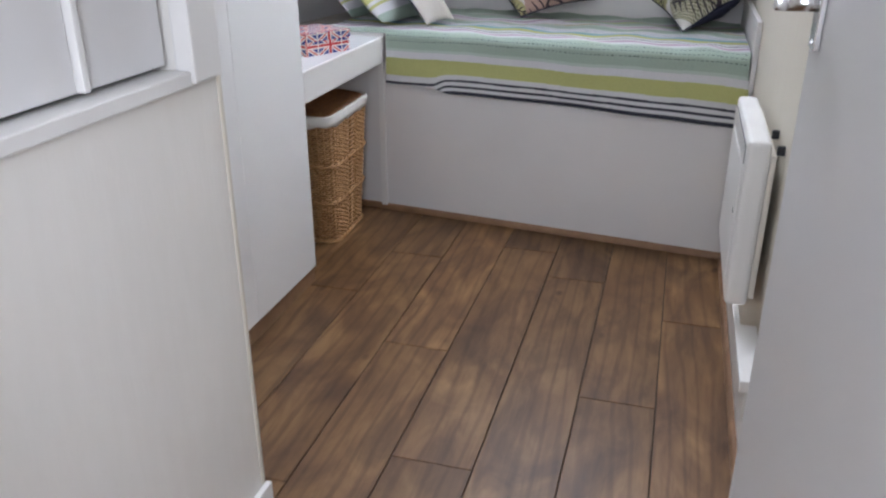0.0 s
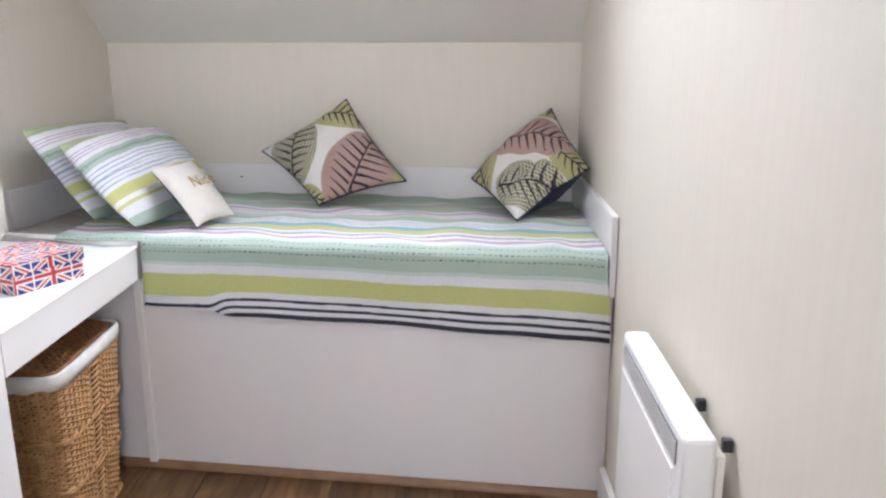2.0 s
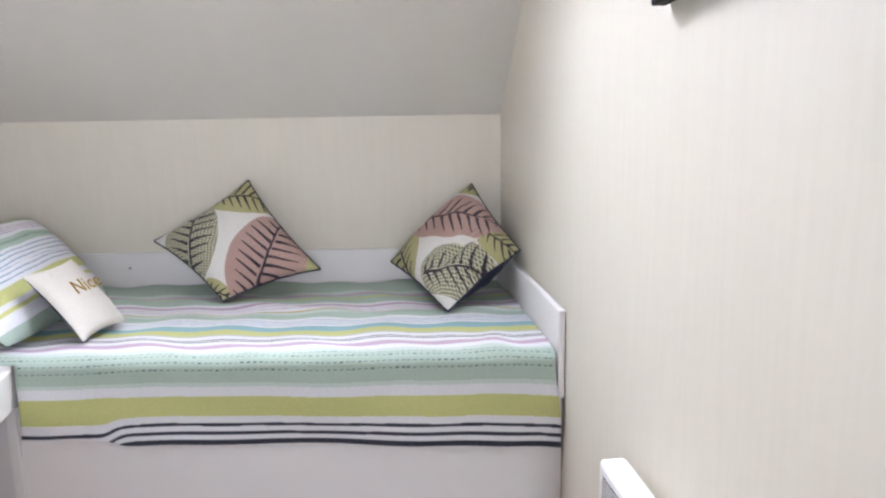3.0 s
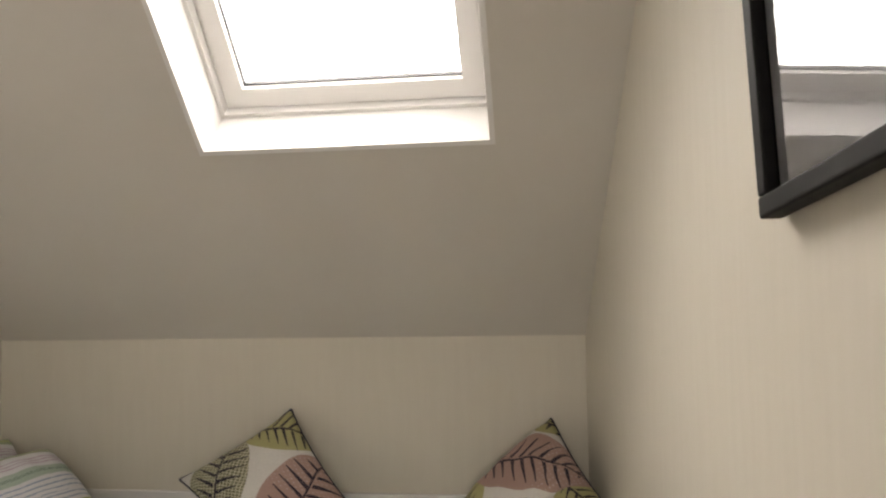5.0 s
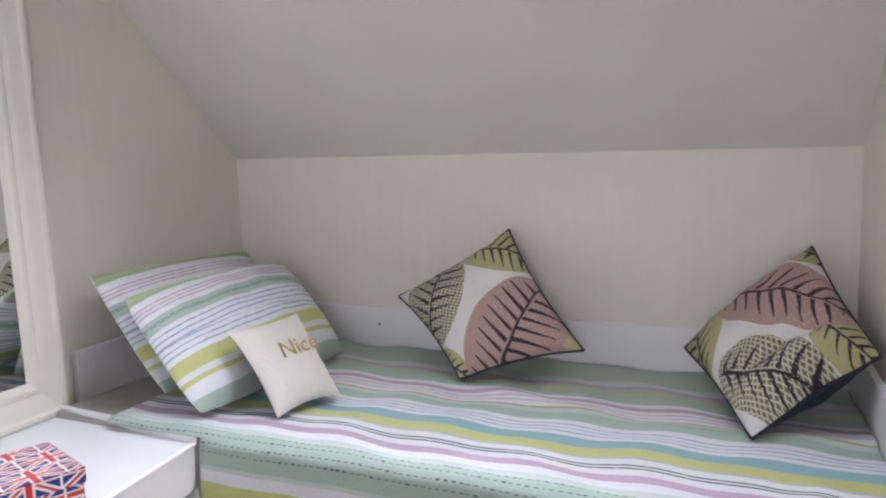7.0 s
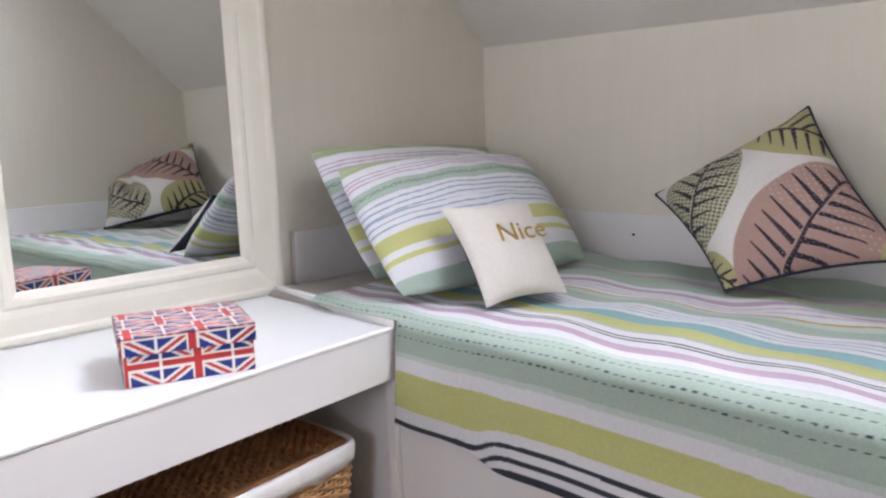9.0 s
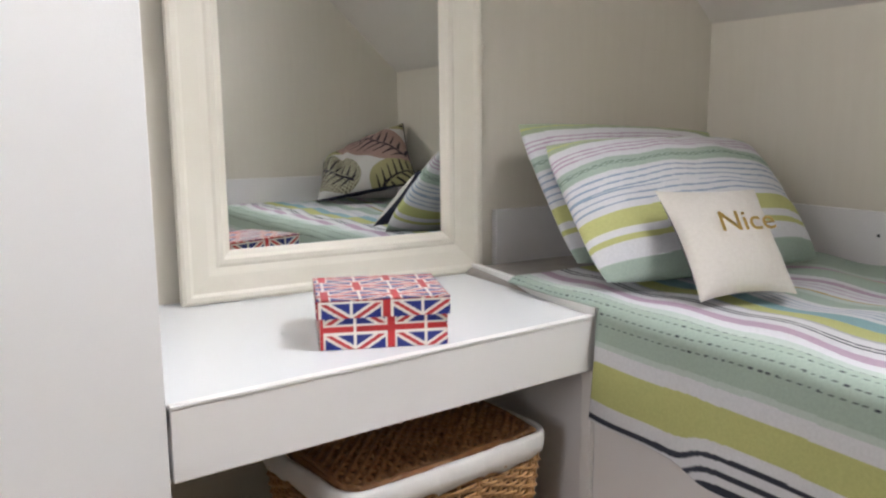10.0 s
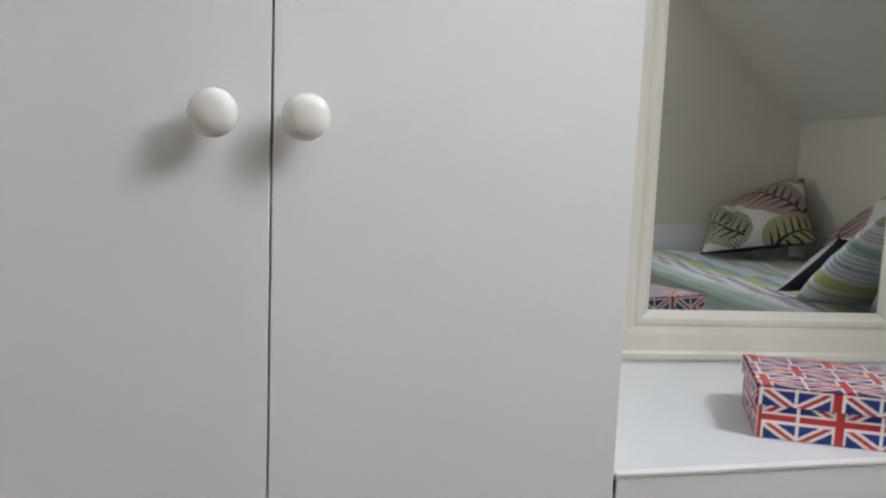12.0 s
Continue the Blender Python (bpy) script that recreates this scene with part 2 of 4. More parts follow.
def tube(bm, points, r, sides=6, flat=1.0, closed=False):
    """A strand along points: a round or flattened tube."""
    n = len(points)
    rings = []
    for i, p in enumerate(points):
        a = points[(i - 1) % n] if closed or i else p
        b = points[(i + 1) % n] if closed or i < n - 1 else p
        d = (Vector(b) - Vector(a)).normalized()
        side = d.cross(Vector((0, 0, 1)))
        side = side.normalized() if side.length > 1e-4 else Vector((1, 0, 0))
        up = side.cross(d)
        rings.append([bm.verts.new(Vector(p) + r * math.cos(2 * math.pi * k / sides) * side + r * flat * math.sin(2 * math.pi * k / sides) * up) for k in range(sides)])
    for i in range(n if closed else n - 1):
        a, b = rings[i], rings[(i + 1) % n]
        for k in range(sides):
            bm.faces.new((a[k], a[(k + 1) % sides], b[(k + 1) % sides], b[k]))
    if not closed:
        bm.faces.new(rings[0][::-1])
        bm.faces.new(rings[-1])


def finish(bm, name, mat, smooth):
    me = bpy.data.meshes.new(name)
    bmesh.ops.recalc_face_normals(bm, faces=bm.faces)
    bm.to_mesh(me)
    bm.free()
    me.materials.append(mat)
    if smooth:
        me.shade_smooth()
    return me


def thing(name, bm, mat, label, category, m=None, kind="", group="", smooth=False):
    ob = new(name, finish(bm, name, mat, smooth))
    if m is not None:
        ob.matrix_world = m
    return tagged(ob, label, category, group, kind)


def root(name, label, category, m=None, group="", kind=""):
    ob = new(name)
    ob.empty_display_size = 0.05
    if m is not None:
        ob.matrix_world = m
    return tagged(ob, label, category, group, kind)


def part(name, bm, mat, parent, label="", smooth=False, m=None):
    ob = new(name, finish(bm, name, mat, smooth))
    ob.parent = parent
    if m is not None:
        ob.matrix_basis = m
    return tagged(ob, label)


def bed_xy(u, v):
    p = BED @ Vector((u, v, 0))
    return p.x, p.y


def on_side(x, u_line=0.0):
    """World y of the bed's line v = u_line at world x."""
    return 0.02 + u_line / math.cos(radians(SKEW)) + x * math.tan(radians(SKEW))


# ---- structure ----
DOOR_Y = -2.42
thing("wall_right", boxed(0.0, 0.12, -3.9, 1.05, -0.1, CEIL + 0.1), CREAM, "cream textured wallpapered side wall", "wall", kind="structure")
thing("wall_back", prism([bed_xy(LEFT_U - 0.1, BACK_V), bed_xy(0.12, BACK_V), bed_xy(0.12, BACK_V + 0.12), bed_xy(LEFT_U - 0.1, BACK_V + 0.12)], -0.1, KNEE + 0.02), CREAM, "low cream wallpapered knee wall behind the bed", "wall", kind="structure")
thing("wall_left", prism([bed_xy(LEFT_U - 0.12, -1.75), bed_xy(LEFT_U, -1.75), bed_xy(LEFT_U, BACK_V), bed_xy(LEFT_U - 0.12, BACK_V)], -0.1, CEIL + 0.1), CREAM, "cream wallpapered wall behind the desk", "wall", kind="structure")
# a boxed-in corner beside the doorway, with a cupboard set into it
BX, BY = -0.97, -1.62
bm = bmesh.new()
block(bm, -2.05, BX, DOOR_Y + 0.004, BY, -0.1, 0.93)
block(bm, -2.05, BX, DOOR_Y + 0.004, -2.30, 0.93, CEIL + 0.1)
block(bm, -2.05, BX, -2.30, BY - 0.075, 1.95, CEIL + 0.1)
block(bm, -2.05, BX - 0.10, -2.30, BY - 0.075, 0.93, 1.95)
block(bm, -2.05, BX, BY - 0.075, BY, 0.93, CEIL + 0.1)
thing("wall_corner_box", bm, BOXWALL, "off-white papered boxed-in corner with a built-in cupboard", "wall", kind="structure")
bm = bmesh.new()
block(bm, -2.05, -0.87, DOOR_Y - 0.11, DOOR_Y, -0.1, CEIL + 0.1)
block(bm, -0.87, 0.0, DOOR_Y - 0.11, DOOR_Y, 2.04, CEIL + 0.1)
thing("wall_doorway", bm, CREAM, "cream wall with the doorway to the landing", "wall", kind="structure")
bm = bmesh.new()
block(bm, -2.05, -1.93, -3.9, DOOR_Y - 0.11, -0.1, CEIL + 0.1)
block(bm, -2.05, 0.12, -4.02, -3.9, -0.1, CEIL + 0.1)
thing("wall_landing", bm, CREAM, "plain cream walls of the landing", "wall", kind="structure")
thing("floor", boxed(-2.2, 0.12, -4.02, 1.1, -0.12, -0.006), DARKGAP, "dark underlay below the oak laminate planks", "floor", kind="structure")

# sloped ceiling with the skylight's opening
S0, S1, U0, U1 = 0.650, 1.40, -0.988, -0.299
bm = bmesh.new()
for u0, u1, s0, s1 in ((LEFT_U - 0.12, U0, -0.1, 1.48), (U1, 0.2, -0.1, 1.48), (U0, U1, -0.1, S0), (U0, U1, S1, 1.48)):
    block(bm, u0, u1, s0, s1, -0.20, 0.0, SLOPE)
thing("ceiling_slope", bm, CEILING, "sloped cream ceiling under the roof", "ceiling", kind="structure")
thing("ceiling", boxed(-2.2, 0.2, -4.02, (SLOPE @ Vector((0.2, 1.475, 0))).y, CEIL, CEIL + 0.1), CEILING, "flat cream ceiling", "ceiling", kind="structure")

# ---- skylight ----
win = root("window_1", "white roof window in a deep white reveal", "window", SLOPE, kind="structure")


def ring(u0, u1, s0, s1, w, n0, n1, m=None):
    bm = bmesh.new()
    block(bm, u0, u1, s0, s0 + w, n0, n1)
    block(bm, u0, u1, s1 - w, s1, n0, n1)
    block(bm, u0, u0 + w, s0 + w, s1 - w, n0, n1)
    block(bm, u1 - w, u1, s0 + w, s1 - w, n0, n1)
    return bm


def lining(a, b, c, d):
    """One splayed board of the reveal, from the room side (a, b) to the sash (c, d)."""
    bm = bmesh.new()
    q = [Vector(p) for p in (a, b, d, c)]
    nrm = (q[1] - q[0]).cross(q[3] - q[0]).normalized() * 0.012
    lo = [bm.verts.new(p) for p in q]
    hi = [bm.verts.new(p + nrm) for p in q]
    bm.faces.new(lo)
    bm.faces.new(hi[::-1])
    for i in range(4):
        bm.faces.new((lo[i], hi[i], hi[(i + 1) % 4], lo[(i + 1) % 4]))
    return bm


RB, RT, RL, RR, RN = 0.645, 1.405, -0.986, -0.302, -0.141
a, b, c, d = (U0, S0, 0.003), (U1, S0, 0.003), (U1, S1, 0.003), (U0, S1, 0.003)
e, f, g, h = (RL, RB, RN), (RR, RB, RN), (RR, RT, RN), (RL, RT, RN)
for p, q, r, s in ((a, b, e, f), (b, c, f, g), (c, d, g, h), (d, a, h, e)):
    part("reveal_board", lining(p, q, r, s), WHITE, win)
part("window_frame", ring(RL - 0.02, RR + 0.02, RB - 0.02, RT + 0.02, 0.042, -0.20, -0.142), WHITE, win, "fixed white window frame")
sash = part("sash", ring(RL + 0.025, RR - 0.025, RB + 0.025, RT - 0.025, 0.05, -0.205, -0.166), WHITE, win, "white opening sash")
part("seal", ring(RL + 0.0745, RR - 0.0745, RB + 0.0745, RT - 0.0745, 0.004, -0.195, -0.183), DARKPL, sash, "dark rubber seal")
pane = part("pane", boxed(RL + 0.0748, RR - 0.0748, RB + 0.0748, RT - 0.0748, -0.199, -0.1952), GLASS, win, "clear window glass")
pane.visible_shadow = False

# ---- built-in trim of the alcove ----
def bed_board(name, u0, u1, v0, v1, z0, z1, mat, label, bevel=0.002):
    return thing(name, boxed(u0, u1, v0, v1, z0, z1, bevel), mat, label, "trim", BED, kind="structure")


BED_Z = 0.722
bed_board("trim_back", LEFT_U + 0.002, -0.105, BACK_V - 0.018, BACK_V - 0.002, 0.66, 0.825, PANEL, "white upstand board along the back of the bed")
bed_board("trim_left", LEFT_U + 0.002, LEFT_U + 0.02, 0.10, BACK_V - 0.02, 0.66, 0.825, PANEL, "white upstand board at the pillow end of the bed")
thing("trim_right", boxed(-0.018, -0.002, 0.004, 0.775, 0.604, 0.825, 0.002), PANEL, "white upstand board at the foot of the bed", "trim", kind="structure")
for name, u in (("trim_screw", -1.33), ("trim_screw", -0.42)):
    thing(name, turned([(0.0035, 0), (0.0035, 0.002), (0.002, 0.003)], 12), DARKPL, "small dark screw cap in the white upstand board", "screw", BED @ pose(u, BACK_V - 0.018, 0.775, 90, 0, 0), group="screw caps in the board")
bm = bmesh.new()
block(bm, -0.017, -0.001, DOOR_Y + 0.01, 0.018, 0.0, 0.105)
bmesh.ops.bevel(bm, geom=[x for x in bm.edges if all(v.co.z > 0.1 for v in x.verts)], offset=0.006, segments=2, affect="EDGES")
thing("baseboard_right", bm, WHITE, "white painted skirting board with scuffs", "skirting", kind="structure")


def bead(p, q, r=0.016, side=1):
    """Quarter-round oak beading along the floor from p to q."""
    d = Vector((q[0] - p[0], q[1] - p[1], 0))
    n = Vector((d.y, -d.x, 0)).normalized() * side
    bm = bmesh.new()
    prof = [(0, 0)] + [(r * math.cos(a), r * 1.25 * math.sin(a)) for a in [k * math.pi / 10 for k in range(6)]]
    rows = [[bm.verts.new(Vector((c[0], c[1], 0)) + n * x + Vector((0, 0, z))) for x, z in prof] for c in (p, q)]
    k = len(prof)
    for i in range(k):
        bm.faces.new((rows[0][i], rows[0][(i + 1) % k], rows[1][(i + 1) % k], rows[1][i]))
    bm.faces.new(rows[0])
    bm.faces.new(rows[1][::-1])
    return bm


PANEL_V = 0.0
pl = bed_xy(LEFT_U + 0.03, PANEL_V - 0.001)
pr = (-0.018, on_side(-0.018, PANEL_V - 0.001))
thing("trim_bead_bed", bead(pl, pr, 0.017), BEAD, "oak quarter beading along the bed panel", "beading", kind="structure")
thing("trim_bead_right", bead((-0.018, -2.35), (-0.018, -0.01), 0.015, -1), BEAD, "oak quarter beading along the skirting", "beading", kind="structure")

# ---- bed ----
bed = root("built_in_bed", "white panelled built-in bed base across the alcove", "bed", BED)
bm = prism([bed_xy(LEFT_U + 0.003, PANEL_V), (-0.003, on_side(-0.003, PANEL_V)), (-0.003, on_side(-0.003, PANEL_V + 0.018)), bed_xy(LEFT_U + 0.003, PANEL_V + 0.018)], 0.0, 0.60)
bm.transform(BED.inverted())
part("front_panel", bm, PANEL, bed)
part("batten", boxed(-1.372, -1.346, PANEL_V - 0.012, PANEL_V - 0.0005, 0.012, 0.60, 0.003), WHITE, bed, "narrow white cover batten")
part("base_board", boxed(LEFT_U + 0.024, -0.12, 0.02, BACK_V - 0.02, 0.58, 0.60), PANEL, bed)
bm = prism([bed_xy(LEFT_U + 0.026, 0.004), (-0.022, on_side(-0.022, 0.004)), (-0.022, on_side(-0.022, BACK_V - 0.024)), bed_xy(LEFT_U + 0.026, BACK_V - 0.024)], 0.601, BED_Z - 0.012)
bmesh.ops.bevel(bm, geom=bm.edges[:], offset=0.028, segments=4, profile=0.6, affect="EDGES")
bm.transform(BED.inverted())
thing("mattress", bm, MATT, "thin grey-brown covered mattress on the bed base", "mattress", BED, smooth=True)


def stripes(pos, table):
    """Colours at positions along a striped cloth, from rows of (width, colour)."""
    ends = np.cumsum([w for w, _ in table])
    idx = np.minimum(np.searchsorted(ends, pos), len(table) - 1)
    return np.array([c for _, c in table])[idx]


def paint(me, colors):
    at = me.color_attributes.new("print", "FLOAT_COLOR", "POINT")
    at.data.foreach_set("color", np.c_[colors, np.ones(len(colors))].astype(np.float32).ravel())


WH, BK, YE, GR, LG = (0.68, 0.68, 0.70), (0.03, 0.033, 0.05), (0.50, 0.51, 0.20), (0.38, 0.47, 0.40), (0.50, 0.58, 0.53)
LI, AQ, BL, OC, GY = (0.48, 0.35, 0.45), (0.25, 0.42, 0.46), (0.28, 0.36, 0.47), (0.48, 0.34, 0.08), (0.44, 0.45, 0.46)
SPREAD = [(0.012, BK), (0.011, WH), (0.008, BK), (0.012, WH), (0.007, BK), (0.016, WH), (0.047, YE), (0.024, WH), (0.010, LG), (0.030, GR), (0.002, BK), (0.016, GR), (0.002, BK), (0.016, GR), (0.002, BK), (0.016, GR), (0.002, BK), (0.022, LG),
          (0.026, WH), (0.026, LI), (0.024, WH), (0.005, BK), (0.007, WH), (0.005, BK), (0.024, WH), (0.008, GY), (0.042, YE), (0.040, AQ), (0.016, WH), (0.004, BL), (0.012, WH), (0.004, BL), (0.012, WH), (0.004, BL), (0.018, WH), (0.036, GR), (0.018, LG), (0.006, OC), (0.018, WH), (0.004, LI), (0.014, WH), (0.004, LI), (0.014, WH), (0.018, LI), (0.016, WH), (0.045, GR), (0.012, YE), (0.020, GR), (0.02, LI), (0.03, LG), (0.10, GR)]


def bedspread():
    """A striped cloth laid over the mattress, its front edge hanging over the panel."""
    nu, ns = 400, 560
    g = np.linspace(0, 1, nu)
    u = -1.60 + g * 1.56
    r, hang, top = 0.028, 0.185, BACK_V - 0.03
    total = hang + r * math.pi / 2 + top - r
    s = np.linspace(0, total, ns)
    U, Q = np.meshgrid(u, s, indexing="ij")
    foot = (-0.021 - 0.1191 * np.maximum(Q - hang - 0.03, 0)) / 0.9929 + 0.014 * np.clip((hang - 0.02 - Q) / 0.1, 0, 1)
    U = -1.60 + (U + 1.60) / 1.56 * (foot + 1.60)
    step = 1 / (1 + np.exp(-(U + 1.10) / 0.012))
    droop = 0.006 * np.sin(U * 3.1 + 0.6) + 0.022 * (U + 0.7) + 0.016 * step - 0.004
    Q2 = Q
    h0 = hang
    V = np.where(Q2 < h0, -0.016, np.where(Q2 < h0 + r * math.pi / 2, -0.016 + r * (1 - np.cos((Q2 - h0) / r)), -0.016 + r + (Q2 - h0 - r * math.pi / 2)))
    Z = np.where(Q2 < h0, BED_Z - r - (h0 - Q2), np.where(Q2 < h0 + r * math.pi / 2, BED_Z - r + r * np.sin(np.minimum((Q2 - h0) / r, math.pi / 2)), BED_Z))
    low = np.clip((h0 - Q2) / h0, 0, 1)
    fold = 0.5 + 0.3 * np.sin(U * 9 + 2.2 * np.sin(U * 2.3) + 9 * Q2) + 0.2 * np.sin(U * 23 - 14 * Q2 + 2 * np.sin(U * 5))
    V = V - low * (0.004 + 0.016 * fold)
    Z = Z - low * droop
    onto = np.clip((Q2 - h0) / 0.1, 0, 1)
    Z = Z + onto * (0.004 * np.sin(U * 13 + 4 * V) * np.sin(V * 17 + U * 3) + 0.003 * np.sin(U * 31 + 9 * V + 2 * np.sin(V * 11)))
    Z = Z + onto * 0.008 * np.exp(-((V - 0.42 - 0.08 * np.sin(U * 4)) / 0.03) ** 2)
    Z = Z + onto * 0.012 * np.exp(-((U + 0.16) / 0.04) ** 2) * np.exp(-((V - 0.1) / 0.1) ** 2)
    wave = 0.003 * np.sin(U * 8 + V * 6) + 0.0015 * np.sin(U * 21 + 1.0) + 0.005 * np.sin(U * 2.0 + V * 9)
    S = Q2 + wave * np.clip(Q2 / 0.1, 0.1, 1) + 0.040 * (1 - step) * np.clip(1 - Q2 / 0.12, 0, 1)
    col = stripes(S.ravel(), SPREAD)
    dots = (np.sin(U.ravel() * 420) > 0.0)
    thin = (S.ravel() > 0.165) & (S.ravel() < 0.245) & (col[:, 0] < 0.1)
    col[thin & dots] = GR
    verts = np.c_[U.ravel(), V.ravel(), Z.ravel()]
    faces = []
    front = int(ns * (hang + 0.02) / total)
    for i in range(nu - 1):
        j0 = front if u[i] < -1.335 else 0
        for j in range(j0, ns - 1):
            a = i * ns + j
            faces.append((a, a + ns, a + ns + 1, a + 1))
    me = bpy.data.meshes.new("bedspread")
    me.from_pydata(verts.tolist(), [], faces)
    paint(me, col)
    me.materials.append(PRINT)
    me.shade_smooth()
    ob = new("bedspread", me)
    ob.matrix_world = BED
    sol = ob.modifiers.new("cloth", "SOLIDIFY")
    sol.thickness, sol.offset = 0.003, -1
    return tagged(ob, "green, yellow, lilac and aqua striped cotton bedspread on the mattress", "bedspread")


bedspread()


# ---- cushions and pillows ----
def leaf(s, t, a, b, wide, col, out, strokes=9, hatch=False, spots=False, ink=True):
    """A printed oval leaf from a to b, with a dark vein and side strokes."""
    a, b = np.array(a), np.array(b)
    ax = b - a
    ln = np.linalg.norm(ax)
    ax = ax / ln
    x = (s - a[0]) * ax[0] + (t - a[1]) * ax[1]
    y = -(s - a[0]) * ax[1] + (t - a[1]) * ax[0]
    k = x / ln
    body = ((k - 0.5) / 0.56) ** 2 + (y / wide) ** 2 < 1
    c = np.broadcast_to(np.array(col), (len(s), 3)).copy()
    if hatch:
        lines = (np.sin(x * 215 + 0.8 * np.sin(y * 30)) > 0.62) | (np.sin(y * 215 + 0.8 * np.sin(x * 26)) > 0.62)
        c[lines] = (0.56, 0.53, 0.40)
        c[~lines] = np.array(col) * 0.75
    if spots:
        dots = (np.sin(x * 130) * np.sin(y * 130) > 0.8) & (k > 0.62)
        c[dots] = (0.58, 0.48, 0.44)
    out[body] = c[body]
    if ink:
        tone = (0.022, 0.016, 0.03)
        vein = (np.abs(y + 0.012 * np.sin(k * 5)) < 0.007 + 0.006 * (1 - k)) & (k > 0) & (k < 1)
        w = (np.abs(y) - 0.012) / (wide * 0.78)
        ph = (k - 0.52 * np.abs(y) / ln * 0.9) * strokes + 0.35 * (y > 0)
        cell, fr = np.floor(ph), ph - np.floor(ph)
        reach = 0.55 + 0.4 * np.abs(np.sin(cell * 12.9 + 3 * (y > 0)))
        thick = 0.17 * (0.55 + 0.45 * np.abs(np.sin(cell * 4.1 + 1))) * np.clip(1.15 - w / reach, 0, 1) + 0.03
        side = (w > 0) & (w < reach) & (np.abs(fr - 0.5) < thick) & (k > 0.02) & (k < 0.96) & (np.abs(y) < wide * (0.35 + 0.9 * np.sin(np.clip(k, 0, 1) * math.pi)))
        frost = np.sin(x * 210 + y * 50) * np.sin(y * 170) > 0.85
        out[(vein | side) & body & ~frost] = tone


PINK, OLIVE, LIME, CREAMC = (0.42, 0.275, 0.235), (0.20, 0.185, 0.10), (0.42, 0.39, 0.19), (0.68, 0.66, 0.63)


def print_a(s, t):
    out = np.tile(np.array(CREAMC), (len(s), 1))
    leaf(s, t, (-0.06, 0.62), (0.30, 1.08), 0.22, LIME, out, 8)
    leaf(s, t, (0.72, -0.06), (1.02, 0.06), 0.12, LIME, out, 5)
    out[((s - 0.98) / 0.28) ** 2 + ((t - 1.0) / 0.16) ** 2 < 1] = LIME
    leaf(s, t, (0.62, -0.12), (0.0, 0.50), 0.25, OLIVE, out, 9, hatch=True)
    leaf(s, t, (1.14, 0.17), (0.53, 1.02), 0.30, PINK, out, 10, spots=True)
    return out


def print_b(s, t):
    out = np.tile(np.array(CREAMC), (len(s), 1))
    leaf(s, t, (0.40, -0.05), (-0.05, 0.20), 0.24, LIME, out, 7)
    leaf(s, t, (-0.05, 0.92), (0.2, 1.05), 0.14, LIME, out, 3)
    leaf(s, t, (0.70, 0.80), (1.05, 0.95), 0.20, LIME, out, 6)
    leaf(s, t, (0.60, 0.08), (1.12, 0.62), 0.25, OLIVE, out, 9, hatch=True)
    leaf(s, t, (0.03, 0.36), (0.72, 1.0), 0.26, PINK, out, 10, spots=True)
    return out


PILLOW = [(0.10, GR), (0.10, WH), (0.035, YE), (0.045, WH), (0.11, YE), (0.04, WH), (0.012, BL), (0.032, WH), (0.012, BL), (0.032, WH), (0.012, BL), (0.032, WH), (0.012, BL), (0.032, WH), (0.012, BL), (0.032, WH),
          (0.04, GR), (0.028, (0.2, 0.27, 0.22)), (0.035, GR), (0.045, WH), (0.012, LI), (0.02, WH), (0.012, LI), (0.02, WH), (0.012, LI), (0.06, WH), (0.04, (0.36, 0.42, 0.28)), (0.012, YE), (0.05, (0.36, 0.42, 0.28))]


def print_pillow(s, t):
    w = t + 0.012 * np.sin(s * 5 + 1) - 0.03 * np.exp(-((s - 0.5) / 0.5) ** 2) * (t > 0.5)
    out = stripes(np.clip(w, 0, 1) * 1.036, PILLOW)
    zig = (np.abs(out[:, 0] - 0.2) < 1e-6) & (np.sin(s * 190) * np.sign(np.sin(w * 300)) > 0.2)
    out[zig] = GR
    return out


